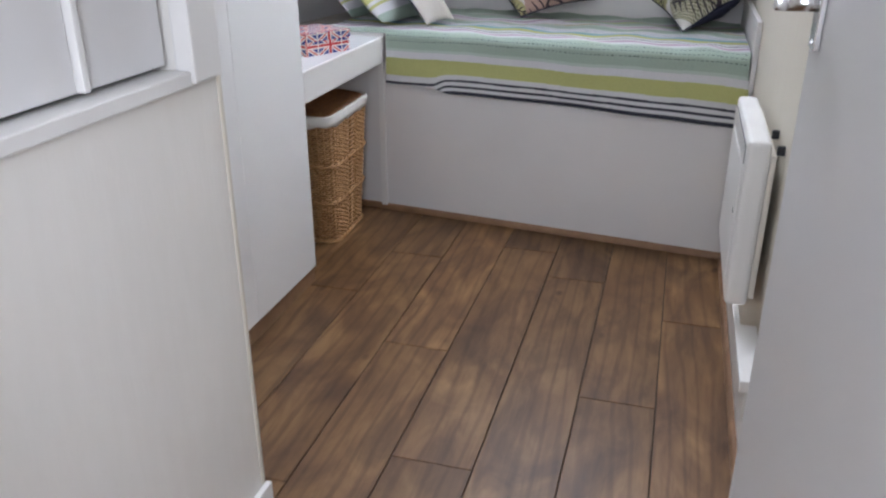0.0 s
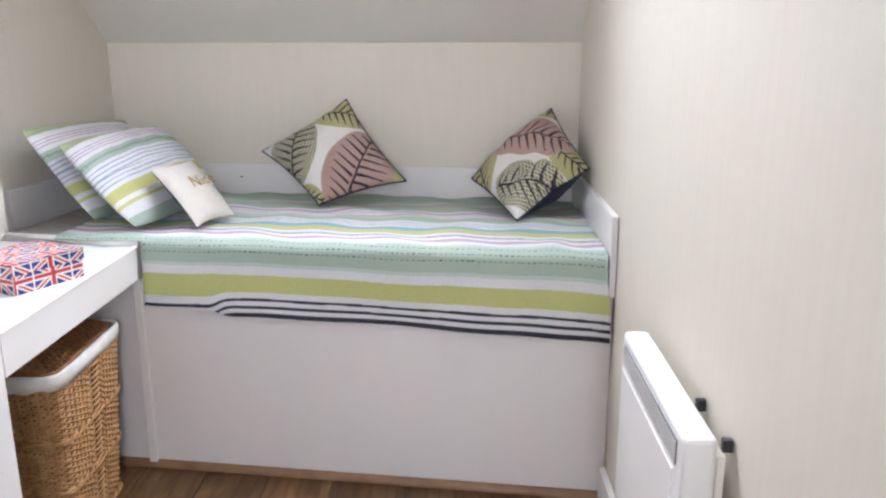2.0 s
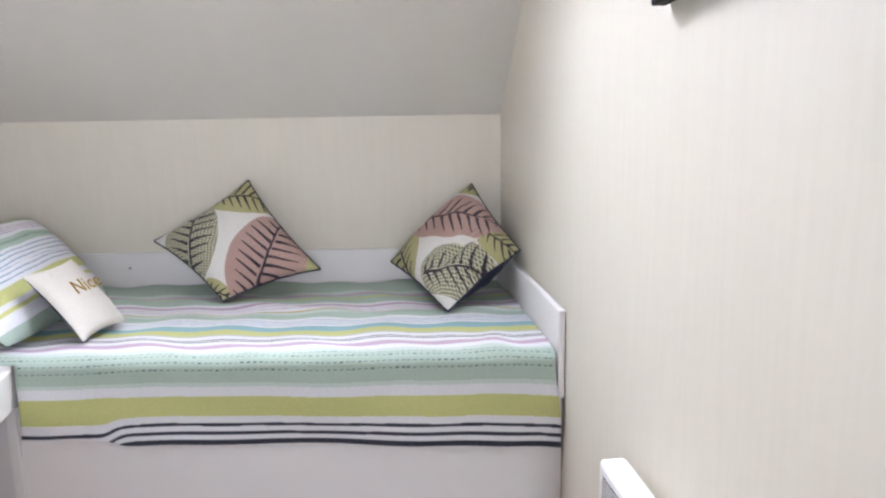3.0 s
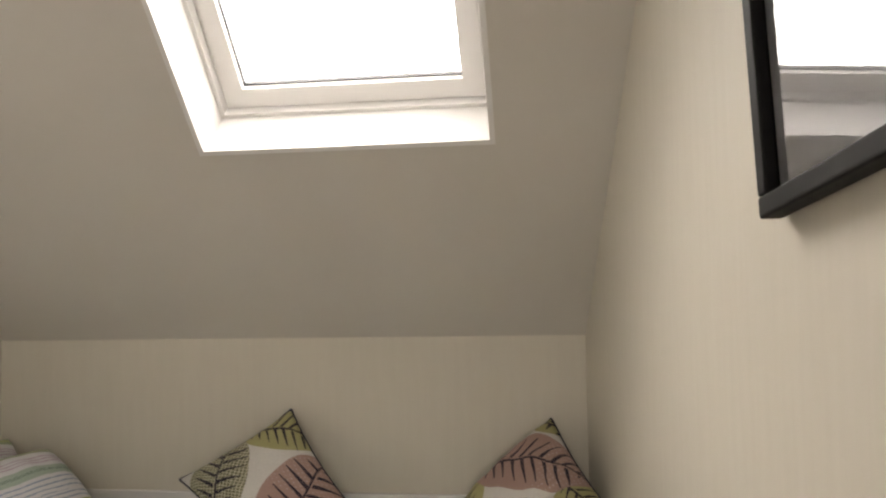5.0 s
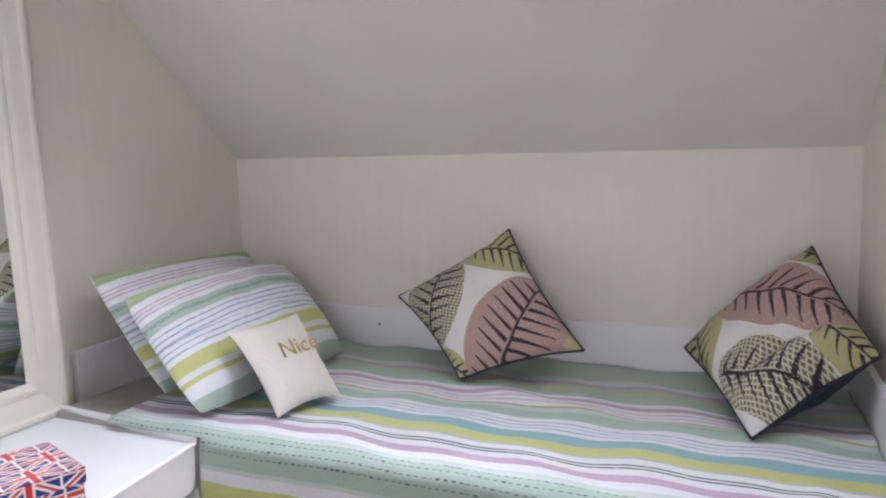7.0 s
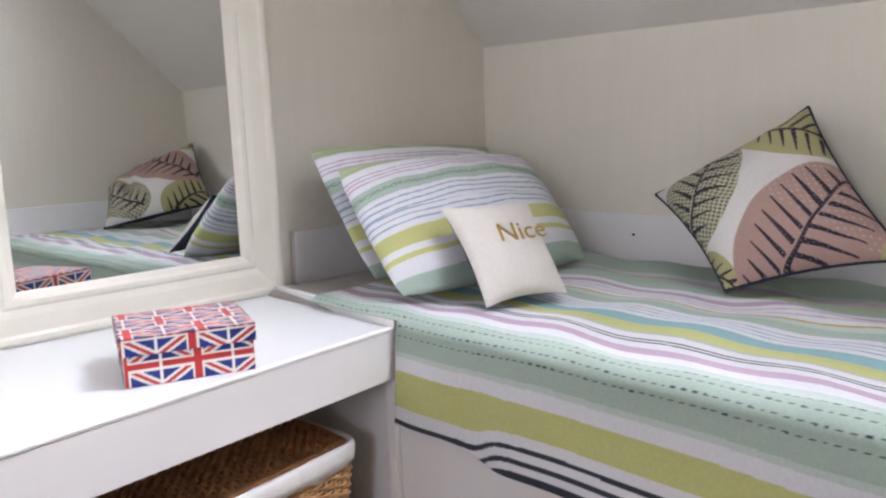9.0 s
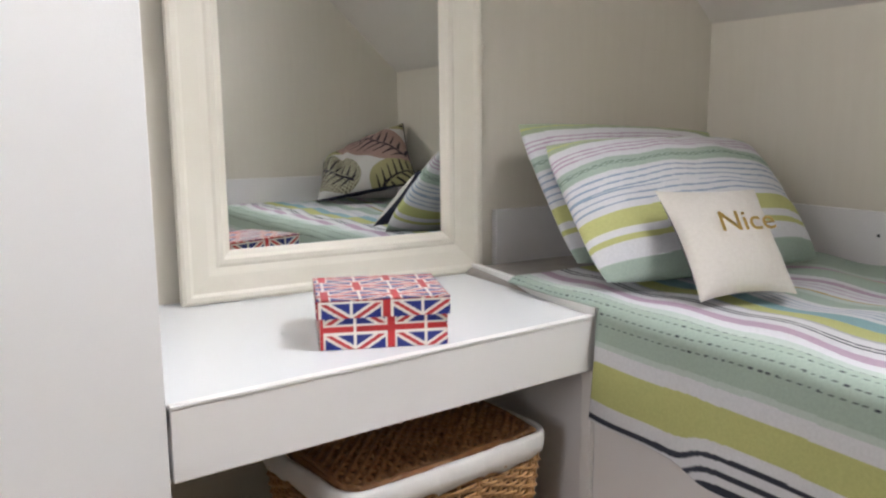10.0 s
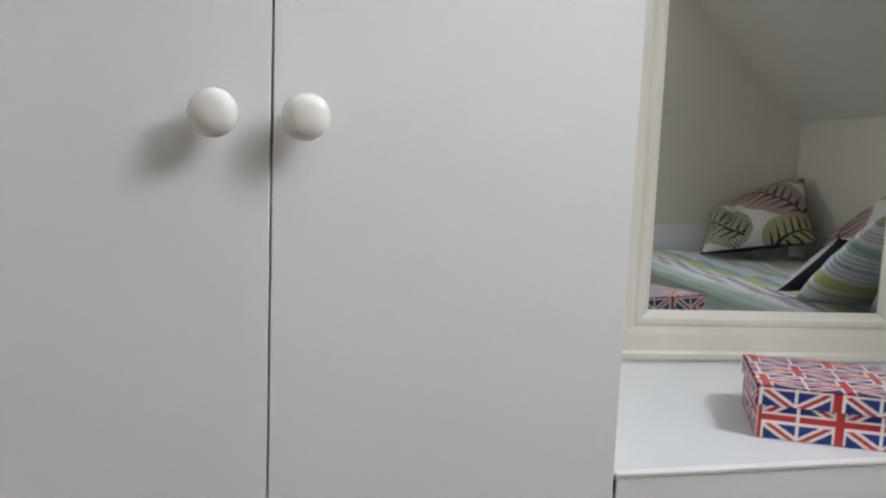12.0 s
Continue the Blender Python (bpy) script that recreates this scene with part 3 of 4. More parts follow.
def cushion(name, corners, thick, pattern, mat, back, label, category, n=150, piping=None, slump=0.0, seed=0, group="", pinch=0.018, rounded=0.0):
    """A stuffed cover hung between its four corners (left, bottom, right, top or the like), fuller in the middle."""
    c = [Vector(p) for p in corners]
    mid = sum(c, Vector()) / 4
    ex = ((c[1] + c[2]) - (c[0] + c[3])).normalized()
    ey = ((c[2] + c[3]) - (c[0] + c[1])).normalized()
    nz = ex.cross(ey).normalized()
    if nz.y > 0.2 or (abs(nz.y) <= 0.2 and nz.x < 0):
        nz = -nz
    g = np.linspace(0, 1, n)
    S, T = np.meshgrid(g, g, indexing="ij")
    x, y = 2 * S - 1, 2 * T - 1
    s2 = S - pinch * x * (1 - y ** 2) * np.abs(x) ** 1.5
    t2 = T - pinch * y * (1 - x ** 2) * np.abs(y) ** 1.5
    s2 = 0.5 + (s2 - 0.5) * np.sqrt(1 - rounded * y ** 4)
    t2 = 0.5 + (t2 - 0.5) * np.sqrt(1 - rounded * x ** 4)
    cc = [np.array(p - mid) for p in c]
    P = ((1 - s2) * (1 - t2))[..., None] * cc[0] + (s2 * (1 - t2))[..., None] * cc[1] + (s2 * t2)[..., None] * cc[2] + ((1 - s2) * t2)[..., None] * cc[3]
    full = ((1 - np.abs(x) ** 2.6) * (1 - np.abs(y) ** 2.6)) ** 0.55
    crease = 0.05 * np.sin(9 * x + 5 * y + seed) * np.sin(6 * y - 4 * x + 2 * seed) + 0.03 * np.sin(17 * x * y + seed + 4 * x)
    full = full * (1 + crease) + slump * np.exp(-((x - 0.75) / 0.22) ** 2 - ((y - 0.1) / 0.5) ** 2) - slump * np.exp(-((x - 0.45) / 0.10) ** 2 - ((y - 0.1) / 0.5) ** 2)
    nn = np.array(nz)
    front = P + (full * thick)[..., None] * nn
    rear = P - (full * thick * 0.75)[..., None] * nn
    ob = root(name, label, category, Matrix.Translation(mid), group)

    def sheet(q, pname, m, colors, flip):
        faces = []
        for i in range(n - 1):
            for j in range(n - 1):
                a = i * n + j
                f = (a, a + n, a + n + 1, a + 1)
                faces.append(f[::-1] if flip else f)
        me = bpy.data.meshes.new(pname)
        me.from_pydata(q.reshape(-1, 3).tolist(), [], faces)
        if colors is not None:
            paint(me, colors)
        me.materials.append(m)
        me.shade_smooth()
        o = new(pname, me)
        o.parent = ob
        return o

    flip = ex.cross(ey).dot(nz) < 0
    sheet(front, "front_cover", mat, pattern(S.ravel(), T.ravel()) if pattern else None, flip)
    sheet(rear, "back_cover", back, pattern(S.ravel(), T.ravel()) if back is PRINT else None, not flip)
    rim = [P[i, 0] for i in range(0, n, 4)] + [P[n - 1, j] for j in range(0, n, 4)] + [P[i, n - 1] for i in range(n - 1, -1, -4)] + [P[0, j] for j in range(n - 1, -1, -4)]
    bm = bmesh.new()
    tube(bm, [Vector(p) for p in rim], 0.0035 if piping else 0.002, 5, closed=True)
    part("piping", bm, piping or mat, ob, smooth=True) if piping else bm.free()
    return ob


# corners run: first, along the lower side, then round
cushion("leaf_cushion", [(-1.115, 0.795, 0.888), (-0.885, 0.590, 0.735), (-0.596, 0.642, 0.808), (-0.816, 0.835, 1.066)], 0.066, print_a, PRINT, NAVY,
        "square pink and olive leaf-print cushion standing on its corner", "cushion", 270, NAVY, 0.0, 1, group="leaf-print cushions", pinch=0.045)
cushion("leaf_cushion", [(-0.379, 0.735, 0.800), (-0.242, 0.345, 0.734), (-0.008, 0.450, 0.880), (-0.098, 0.785, 1.044)], 0.078, print_b, PRINT, NAVY,
        "slumped square leaf-print cushion in the corner of the bed", "cushion", 270, NAVY, 0.34, 4, group="leaf-print cushions", pinch=0.04, rounded=0.06)
cushion("striped_pillow", [(-1.520, 0.315, 0.738), (-1.480, 0.800, 0.738), (-1.640, 0.905, 0.992), (-1.728, 0.335, 1.018)], 0.052, print_pillow, PRINT, PRINT,
        "striped green and white pillow behind another, leaning on the wall", "pillow", 190, None, 0.0, 2, group="striped pillows", pinch=0.004, rounded=0.07)
cushion("striped_pillow", [(-1.356, 0.215, 0.738), (-1.258, 0.755, 0.738), (-1.500, 0.845, 0.974), (-1.604, 0.295, 0.976)], 0.070, print_pillow, PRINT, PRINT,
        "plump striped green, white and yellow pillow leaning in front", "pillow", 230, None, 0.0, 3, group="striped pillows", pinch=0.004, rounded=0.08)
small = cushion("small_cushion", [(-1.186, 0.252, 0.736), (-1.124, 0.428, 0.736), (-1.292, 0.552, 0.892), (-1.345, 0.328, 0.898)], 0.036, None, CANVAS, NAVY,
                "small natural canvas cushion with gold foil lettering and dark back", "cushion", 60, None, 0.0, 5, pinch=0.05)
cu = bpy.data.curves.new("lettering", "FONT")
cu.body, cu.size, cu.extrude, cu.shear, cu.align_x = "Nice", 0.062, 0.0006, 0.25, "CENTER"
tmp = new("lettering_curve", cu)
me = bpy.data.meshes.new_from_object(tmp.evaluated_get(bpy.context.evaluated_depsgraph_get()))
bpy.data.objects.remove(tmp)
me.materials.append(GOLD)
letters = new("lettering", me)
letters.parent = small
e1 = (Vector((-1.208, 0.490, 0.814)) - Vector((-1.266, 0.290, 0.817))).normalized()
e2 = Vector((-1.318, 0.440, 0.895)) - Vector((-1.155, 0.340, 0.736))
e2 = (e2 - e1 * e2.dot(e1)).normalized()
e3 = e1.cross(e2)
letters.matrix_basis = Matrix.Translation(e3 * 0.0375 + e1 * 0.022 - e2 * 0.008) @ Matrix((e1, e2, e3)).transposed().to_4x4()
tagged(letters, "gold foil handwritten word")

# ---- desk ----
desk = root("desk", "white fitted desk shelf between wardrobe and bed", "desk")
DY0 = -0.543
LX = lambda y: (BED @ Vector((LEFT_U, 0, 0))).x + (y - (BED @ Vector((LEFT_U, 0, 0))).y) * math.tan(-radians(SKEW)) + 0.003
end_f, end_b = 0.172, 0.262
part("desktop", prism([(FRONT_X - 0.002, DY0), (FRONT_X - 0.002, end_f), (LX(end_b), end_b), (LX(DY0), DY0)], DESK_Z - 0.022, DESK_Z), DESKTOP, desk, "white laminate top")
part("front_rail", boxed(FRONT_X - 0.02, FRONT_X, DY0, end_f, DESK_Z - 0.092, DESK_Z - 0.001, 0.002), WHITE, desk, "white front rail")
part("front_bead", boxed(FRONT_X - 0.012, FRONT_X + 0.002, DY0, end_f, DESK_Z - 0.0005, DESK_Z + 0.004, 0.0015), WHITE, desk)
part("end_lip", prism([(FRONT_X, end_f), (FRONT_X, end_f + 0.014), (LX(end_b), end_b + 0.014), (LX(end_b), end_b)], 0.60, DESK_Z + 0.02), WHITE, desk, "white raised lip beside the mattress")

# ---- wardrobe ----
ward = root("wardrobe", "white fitted two-door wardrobe with round knobs", "wardrobe")
W0, W1, WG = -1.345, -0.547, -0.947
part("carcass", boxed(-1.90, FRONT_X - 0.019, W0, W1, 0.0, CEIL - 0.004, 0.001), MELAMINE, ward)
for y0, y1, ky in ((W0 + 0.002, WG - 0.001, -1.003), (WG + 0.001, W1 - 0.0005, -0.914)):
    dr = part("door", boxed(FRONT_X - 0.018, FRONT_X, y0, y1, 0.058, CEIL - 0.008, 0.0015), MELAMINE, ward, "plain white wardrobe door")
    part("knob", turned([(0.009, 0.0), (0.009, 0.006), (0.0075, 0.010), (0.011, 0.014), (0.020, 0.017), (0.0242, 0.023), (0.0235, 0.029), (0.018, 0.034), (0.009, 0.0365), (0.002, 0.037)], 40), material("cream_glazed_knob", (0.80, 0.77, 0.70), 0.12, coat=0.6), dr, "round cream ceramic knob", True,
         Matrix.Translation((FRONT_X, ky, 1.098)) @ pose(0, 0, 0, 0, 90, 0))
part("plinth", boxed(FRONT_X - 0.018, FRONT_X - 0.008, W0, W1, 0.0, 0.054), BEAD, ward, "brown wooden plinth")

# ---- mirror ----
MIRROR_LEAN = 0.6
mir = root("mirror", "large mirror in a moulded ivory frame standing on the desk", "mirror", Matrix.Translation((-1.812, -0.034, DESK_Z + 0.001)) @ pose(0, 0, 0, 0, -MIRROR_LEAN, -6.2))
MW, MH = 0.640, 0.98
GW, GB = 0.421, 0.094


def frame_rail(length, mitre, width):
    """One mitred rail with a stepped moulding; lies along y, width up z, front to +x."""
    prof = [(0.0, -0.012), (0.0, 0.010), (0.006, 0.014), (0.014, 0.014), (0.020, 0.010), (0.050, 0.007), (0.064, 0.003), (0.070, 0.006), (0.078, 0.006), (0.084, 0.0), (0.0935, -0.006), (0.0935, -0.012)]
    bm = bmesh.new()
    rows = []
    for sgn in (-1, 1):
        rows.append([bm.verts.new((d, sgn * (length / 2 - w * width / 0.0935), w * width / 0.0935)) for w, d in prof])
    k = len(prof)
    for i in range(k):
        bm.faces.new((rows[0][i], rows[0][(i + 1) % k], rows[1][(i + 1) % k], rows[1][i]))
    bm.faces.new(rows[0][::-1])
    bm.faces.new(rows[1])
    return bm


for length, m in ((MW, pose(0, 0, 0)), (MH, pose(0, -MW / 2, MH / 2, -90, 0, 0)), (MW, pose(0, 0, MH, 180, 0, 0)), (MH, pose(0, MW / 2, MH / 2, 90, 0, 0))):
    part("frame_rail", frame_rail(length, True, 0.0935), IVORY, mir, m=m)
part("mirror_glass", boxed(-0.0105, -0.0075, -MW / 2 + 0.088, MW / 2 - 0.088, 0.088, MH - 0.088), MIRROR, mir, "silvered mirror glass")
part("backing", boxed(-0.017, -0.0125, -MW / 2 + 0.01, MW / 2 - 0.01, 0.01, MH - 0.01), DARKPL, mir)


# ---- flag-print gift box ----
def flag(s, t):
    """Crossed red and white bars on blue, for s and t from 0 to 1 across one flag twice as wide as high."""
    x, y = (s - 0.5) * 2, t - 0.5
    out = np.tile(np.array((0.012, 0.025, 0.20)), (len(s), 1))
    d1, d2 = np.abs(x - 2 * y) / 2.236, np.abs(x + 2 * y) / 2.236
    d = np.minimum(d1, d2)
    white, red = (0.80, 0.76, 0.68), (0.50, 0.028, 0.03)
    out[d < 0.105] = white
    out[d < 0.042] = red
    out[(np.abs(x) < 0.17) | (np.abs(y) < 0.115)] = white
    out[(np.abs(x) < 0.105) | (np.abs(y) < 0.065)] = red
    out[(s < 0.02) | (s > 0.98) | (t < 0.035) | (t > 0.965)] = white
    return out


def flags(px, py, cell, shift):
    """Flags of one size laid in rows, each row shifted."""
    row = np.floor(py / (cell * 0.64))
    s = np.mod(px / cell + row * 0.5 + shift, 1.0)
    t = np.mod(py / (cell * 0.64), 1.0)
    return flag(s, t)


def printed_panel(name, w, h, m, cell, shift, parent, label=""):
    nx, ny = max(24, int(w / 0.0014)), max(16, int(h / 0.0014))
    X, Y = np.meshgrid(np.linspace(0, w, nx), np.linspace(0, h, ny), indexing="ij")
    q = np.c_[X.ravel(), Y.ravel(), np.zeros(nx * ny)]
    faces = [(i * ny + j, (i + 1) * ny + j, (i + 1) * ny + j + 1, i * ny + j + 1) for i in range(nx - 1) for j in range(ny - 1)]
    me = bpy.data.meshes.new(name)
    me.from_pydata(q.tolist(), [], faces)
    paint(me, flags(X.ravel() + 0.02, Y.ravel() + shift * 0.013, cell, shift))
    me.materials.append(CARD)
    ob = new(name, me)
    ob.parent = parent
    ob.matrix_basis = m
    sol = ob.modifiers.new("card", "SOLIDIFY")
    sol.thickness, sol.offset = 0.0018, -1
    return tagged(ob, label)


BXW, BXD, BXH, LID = 0.192, 0.172, 0.074, 0.027
gift = root("gift_box", "lidded card box printed with flags, on the white desk", "box", Matrix.Translation((-1.397, -0.208, DESK_Z + 0.001)) @ pose(0, 0, 0, 0, 0, 63.5))
for nm, w, h, m, sh in (("side_panel", BXW - 0.003, BXH - 0.004, pose(-BXW / 2 + 0.0015, -0.0015 + 0.003, 0, 90, 0, 0), 0.30), ("side_panel", BXW - 0.003, BXH - 0.004, pose(BXW / 2 - 0.0015, BXD - 0.0015, 0, 90, 0, 180), 0.1),
                        ("side_panel", BXD - 0.003, BXH - 0.004, pose(BXW / 2 - 0.0015, 0.0015, 0, 90, 0, 90), 0.6), ("side_panel", BXD - 0.003, BXH - 0.004, pose(-BXW / 2 + 0.0015, BXD - 0.0015, 0, 90, 0, -90), 0.2)):
    printed_panel(nm, w, h, m, 0.104, sh, gift)
lid = new("lid")
lid.parent = gift
tagged(lid, "flag-print box lid")
for nm, w, h, m, sh in (("lid_side", BXW + 0.004, LID, pose(-BXW / 2 - 0.002, -0.002, BXH - LID, 90, 0, 0), 0.32), ("lid_side", BXW + 0.004, LID, pose(BXW / 2 + 0.002, BXD + 0.002, BXH - LID, 90, 0, 180), 0.4),
                        ("lid_side", BXD + 0.004, LID, pose(BXW / 2 + 0.002, -0.002, BXH - LID, 90, 0, 90), 0.7), ("lid_side", BXD + 0.004, LID, pose(-BXW / 2 - 0.002, BXD + 0.002, BXH - LID, 90, 0, -90), 0.5), ("lid_top", BXW + 0.004, BXD + 0.004, pose(-BXW / 2 - 0.002, -0.002, BXH), 0.18)):
    printed_panel(nm, w, h, m, 0.104, sh, lid)
part("base", boxed(-BXW / 2 + 0.003, BXW / 2 - 0.003, 0.004, BXD - 0.003, 0.0, 0.002), LINEN, gift)


# ---- wicker laundry basket ----
def basket():
    ob = root("laundry_basket", "tapered golden wicker laundry basket with white cotton liner", "basket", Matrix.Translation((-1.528, -0.088, 0.0)) @ pose(0, 0, 0, 0, 0, 2))
    H, tw, td, bw, bd = 0.49, 0.206, 0.148, 0.150, 0.126

    def at(k, a):
        """A point of the wall at height share k and turn a, on a rounded rectangle."""
        hw, hd = bw + (tw - bw) * k, bd + (td - bd) * k
        c, s = math.cos(a), math.sin(a)
        e = 0.22
        return Vector((hd * math.copysign(abs(c) ** e, c), hw * math.copysign(abs(s) ** e, s), H * k))

    # an even walk round the rectangle
    fine = [at(1, 2 * math.pi * i / 4000) for i in range(4001)]
    run = np.cumsum([0] + [(q - p).length for p, q in zip(fine, fine[1:])])
    N = 112
    ang = [2 * math.pi * float(np.interp(run[-1] * i / N, run, np.arange(4001))) / 4000 for i in range(N)]
    bm = bmesh.new()
    rows = 58
    for r in range(rows):
        k = 0.02 + 0.93 * r / (rows - 1)
        pts = []
        for i in range(N):
            p = at(k, ang[i])
            out = Vector((p.x / td, p.y / tw, 0)).normalized()
            w = math.cos(math.pi * i / 2 + math.pi * (r % 2)) if i % 2 == 0 else 0.0
            pts.append(p + out * 0.0045 * w + Vector((0, 0, random.uniform(-0.0012, 0.0012))))
        tube(bm, pts, random.uniform(0.0030, 0.0040), 5, closed=True)
    tagged(part("weave", bm, WICKER, ob, "golden woven willow strands", True), kind="stuff")
    for i in range(0, N, 2):
        bm = bmesh.new()
        tube(bm, [at(k, ang[i]) for k in (0.0, 0.25, 0.5, 0.75, 0.97)], 0.0034, 5)
        part("stake", bm, WICKER, ob, smooth=True)
    for k in (0.015, 0.33, 0.62):
        bm = bmesh.new()
        for ph in (0, math.pi):
            pts = []
            for i in range(N):
                p = at(k, ang[i])
                out = Vector((p.x / td, p.y / tw, 0)).normalized()
                pts.append(p + out * (0.006 + 0.003 * math.cos(i * 0.9 + ph)) + Vector((0, 0, 0.005 * math.sin(i * 0.9 + ph))))
            tube(bm, pts, 0.0045, 5, closed=True)
        part("braided_band", bm, WICKER, ob, smooth=True)
    bm = bmesh.new()
    rings = [[bm.verts.new(at(k, a) * 0.972 + Vector((0, 0, 0.008 * (k < 0.5)))) for a in ang] for k in (0.01, 1.0)]
    for i in range(N):
        j = (i + 1) % N
        bm.faces.new((rings[0][i], rings[0][j], rings[1][j], rings[1][i]))
    bm.faces.new(rings[0])
    part("inner_wall", bm, WICKIN, ob, smooth=True)
    # liner folded over the rim
    bm = bmesh.new()
    prof = [(-0.008, 0.93), (-0.009, 0.985), (-0.004, 1.006), (0.004, 1.008), (0.008, 0.995), (0.009, 0.96), (0.008, 0.925), (0.004, 0.925)]
    rings = []
    for off, k in prof:
        ring_ = []
        for i, a in enumerate(ang):
            p = at(min(k, 1.0), a)
            out = Vector((p.x / td, p.y / tw, 0)).normalized()
            wob = 0.004 * math.sin(i * 0.55) + 0.003 * math.sin(i * 1.3 + 1)
            ring_.append(bm.verts.new(p + out * (off + 0.25 * wob) + Vector((0, 0, max(0, k - 1) * H + (wob * 0.9 if k < 0.93 else 0)))))
        rings.append(ring_)
    for p, q in zip(rings, rings[1:]):
        for i in range(N):
            j = (i + 1) % N
            bm.faces.new((p[i], p[j], q[j], q[i]))
    part("liner", bm, LINEN, ob, "white cotton liner folded over the rim", True)
    # woven lid, lying a little tilted
    lid = new("lid")
    lid.parent = ob
    lid.matrix_basis = pose(0.0, 0.0, H - 0.002, 0, 1.0, 0)
    tagged(lid, "darker brown woven lid")
    hw, hd = tw - 0.016, td - 0.016
    bm = bmesh.new()
    n = 26
    for r in range(n):
        x = -hd + 2 * hd * (r + 0.5) / n
        pts = [Vector((x, y, 0.012 * (1 - (x / hd) ** 2) + (0.0035 if (i + r) % 2 else -0.0035))) for i, y in enumerate(np.linspace(-hw, hw, 34))]
        tube(bm, pts, 0.0052, 5, 0.8)
    tagged(part("lid_weave", bm, WICKDK, lid, smooth=True), kind="stuff")
    for i, y in enumerate(np.linspace(-hw, hw, 17)):
        bm = bmesh.new()
        tube(bm, [Vector((x, y, 0.012 * (1 - (x / hd) ** 2) + 0.001)) for x in np.linspace(-hd, hd, 7)], 0.0036, 5)
        part("lid_stake", bm, WICKDK, lid, smooth=True)
    bm = bmesh.new()
    pts = []
    for i in range(160):
        a = 2 * math.pi * i / 160
        c, s = math.cos(a), math.sin(a)
        pts.append(Vector((hd * math.copysign(abs(c) ** 0.25, c), hw * math.copysign(abs(s) ** 0.25, s), 0.002 + 0.002 * math.sin(i * 1.6))))
    tube(bm, pts, 0.0075, 6, closed=True)
    part("lid_border", bm, WICKDK, lid, "brown plaited border", True)
    bm = bmesh.new()
    block(bm, -hd, hd, -hw, hw, -0.008, -0.004)
    part("lid_lining", bm, WICKIN, lid)


basket()

# ---- socket under the desk ----
sx = LX(-0.31)
sock = root("double_socket", "white double wall socket with surface box below the desk", "socket", Matrix.Translation((sx, -0.318, 0.245)) @ pose(0, 0, 0, 0, 0, SKEW))
part("pattress", boxed(0.0, 0.030, -0.073, 0.073, -0.043, 0.043, 0.003), SOCKET, sock)
plate = part("face_plate", boxed(0.0302, 0.037, -0.0735, 0.0735, -0.0435, 0.0435, 0.002), SOCKET, sock)
for dy in (-0.036, 0.036):
    part("switch", boxed(0.0372, 0.041, dy - 0.006, dy + 0.006, 0.018, 0.034, 0.001), SOCKET, plate, "rocker switch")
    for a, b in ((0, 0.008), (-0.011, -0.012), (0.011, -0.012)):
        part("pin_hole", boxed(0.0371, 0.0376, dy + a - 0.003, dy + a + 0.003, b - 0.004, b + 0.004), DARKPL, plate, "dark socket pin hole")
thing("baseboard_left", prism([(LX(0.14) + 0.0, 0.14), (LX(0.14) + 0.016, 0.14), (LX(-0.54) + 0.016, -0.54), (LX(-0.54), -0.54)], 0.0, 0.11), WHITE, "white skirting board below the desk", "skirting", kind="structure")

# ---- panel heater ----
HY0, HY1, HZ0, HZ1 = -0.965, -0.500, 0.300, 0.700
heat = root("panel_heater", "white slim electric panel heater on the side wall", "heater")
part("case", boxed(-0.082, -0.030, HY0, HY1, HZ0, HZ1, 0.016, seg=4), HEATW, heat, smooth=False)
part("rear_case", boxed(-0.0305, -0.018, HY0 + 0.004, HY1 - 0.004, HZ0 + 0.02, HZ1 - 0.03, 0.003), HEATS, heat, "cream rear casing")
part("front_plate", boxed(-0.0845, -0.0815, HY0 + 0.05, HY1 - 0.02, HZ0 + 0.03, HZ1 - 0.075, 0.001), HEATW, heat)
gr = part("vent_grille", boxed(-0.0835, -0.0815, HY0 + 0.035, HY1 - 0.03, HZ1 - 0.062, HZ1 - 0.020), GREY, heat, "grey slotted outlet grille")
for i in range(34):
    y = HY0 + 0.040 + i * (HY1 - HY0 - 0.075) / 33
    part("slat", boxed(-0.0862, -0.0836, y - 0.0011, y + 0.0011, HZ1 - 0.060, HZ1 - 0.022), HEATW, gr)
for y in (HY0 + 0.03, HY0 + 0.17):
    part("wall_bracket", boxed(-0.017, -0.001, y - 0.006, y + 0.006, HZ1 - 0.035, HZ1 - 0.014, 0.002), DARKPL, heat, "dark wall bracket")
part("indicator", boxed(-0.0855, -0.0846, HY0 + 0.09, HY0 + 0.094, HZ0 + 0.20, HZ0 + 0.215), GREY, heat)
spur = root("cable_box", "white surface cable box on the wall below the heater", "cable box")
part("cover", boxed(-0.052, -0.002, -1.24, -0.98, 0.235, 0.262, 0.003), WHITE, spur)
part("back_box", boxed(-0.036, -0.002, -1.22, -1.00, 0.15, 0.2345, 0.003), SOCKET, spur)

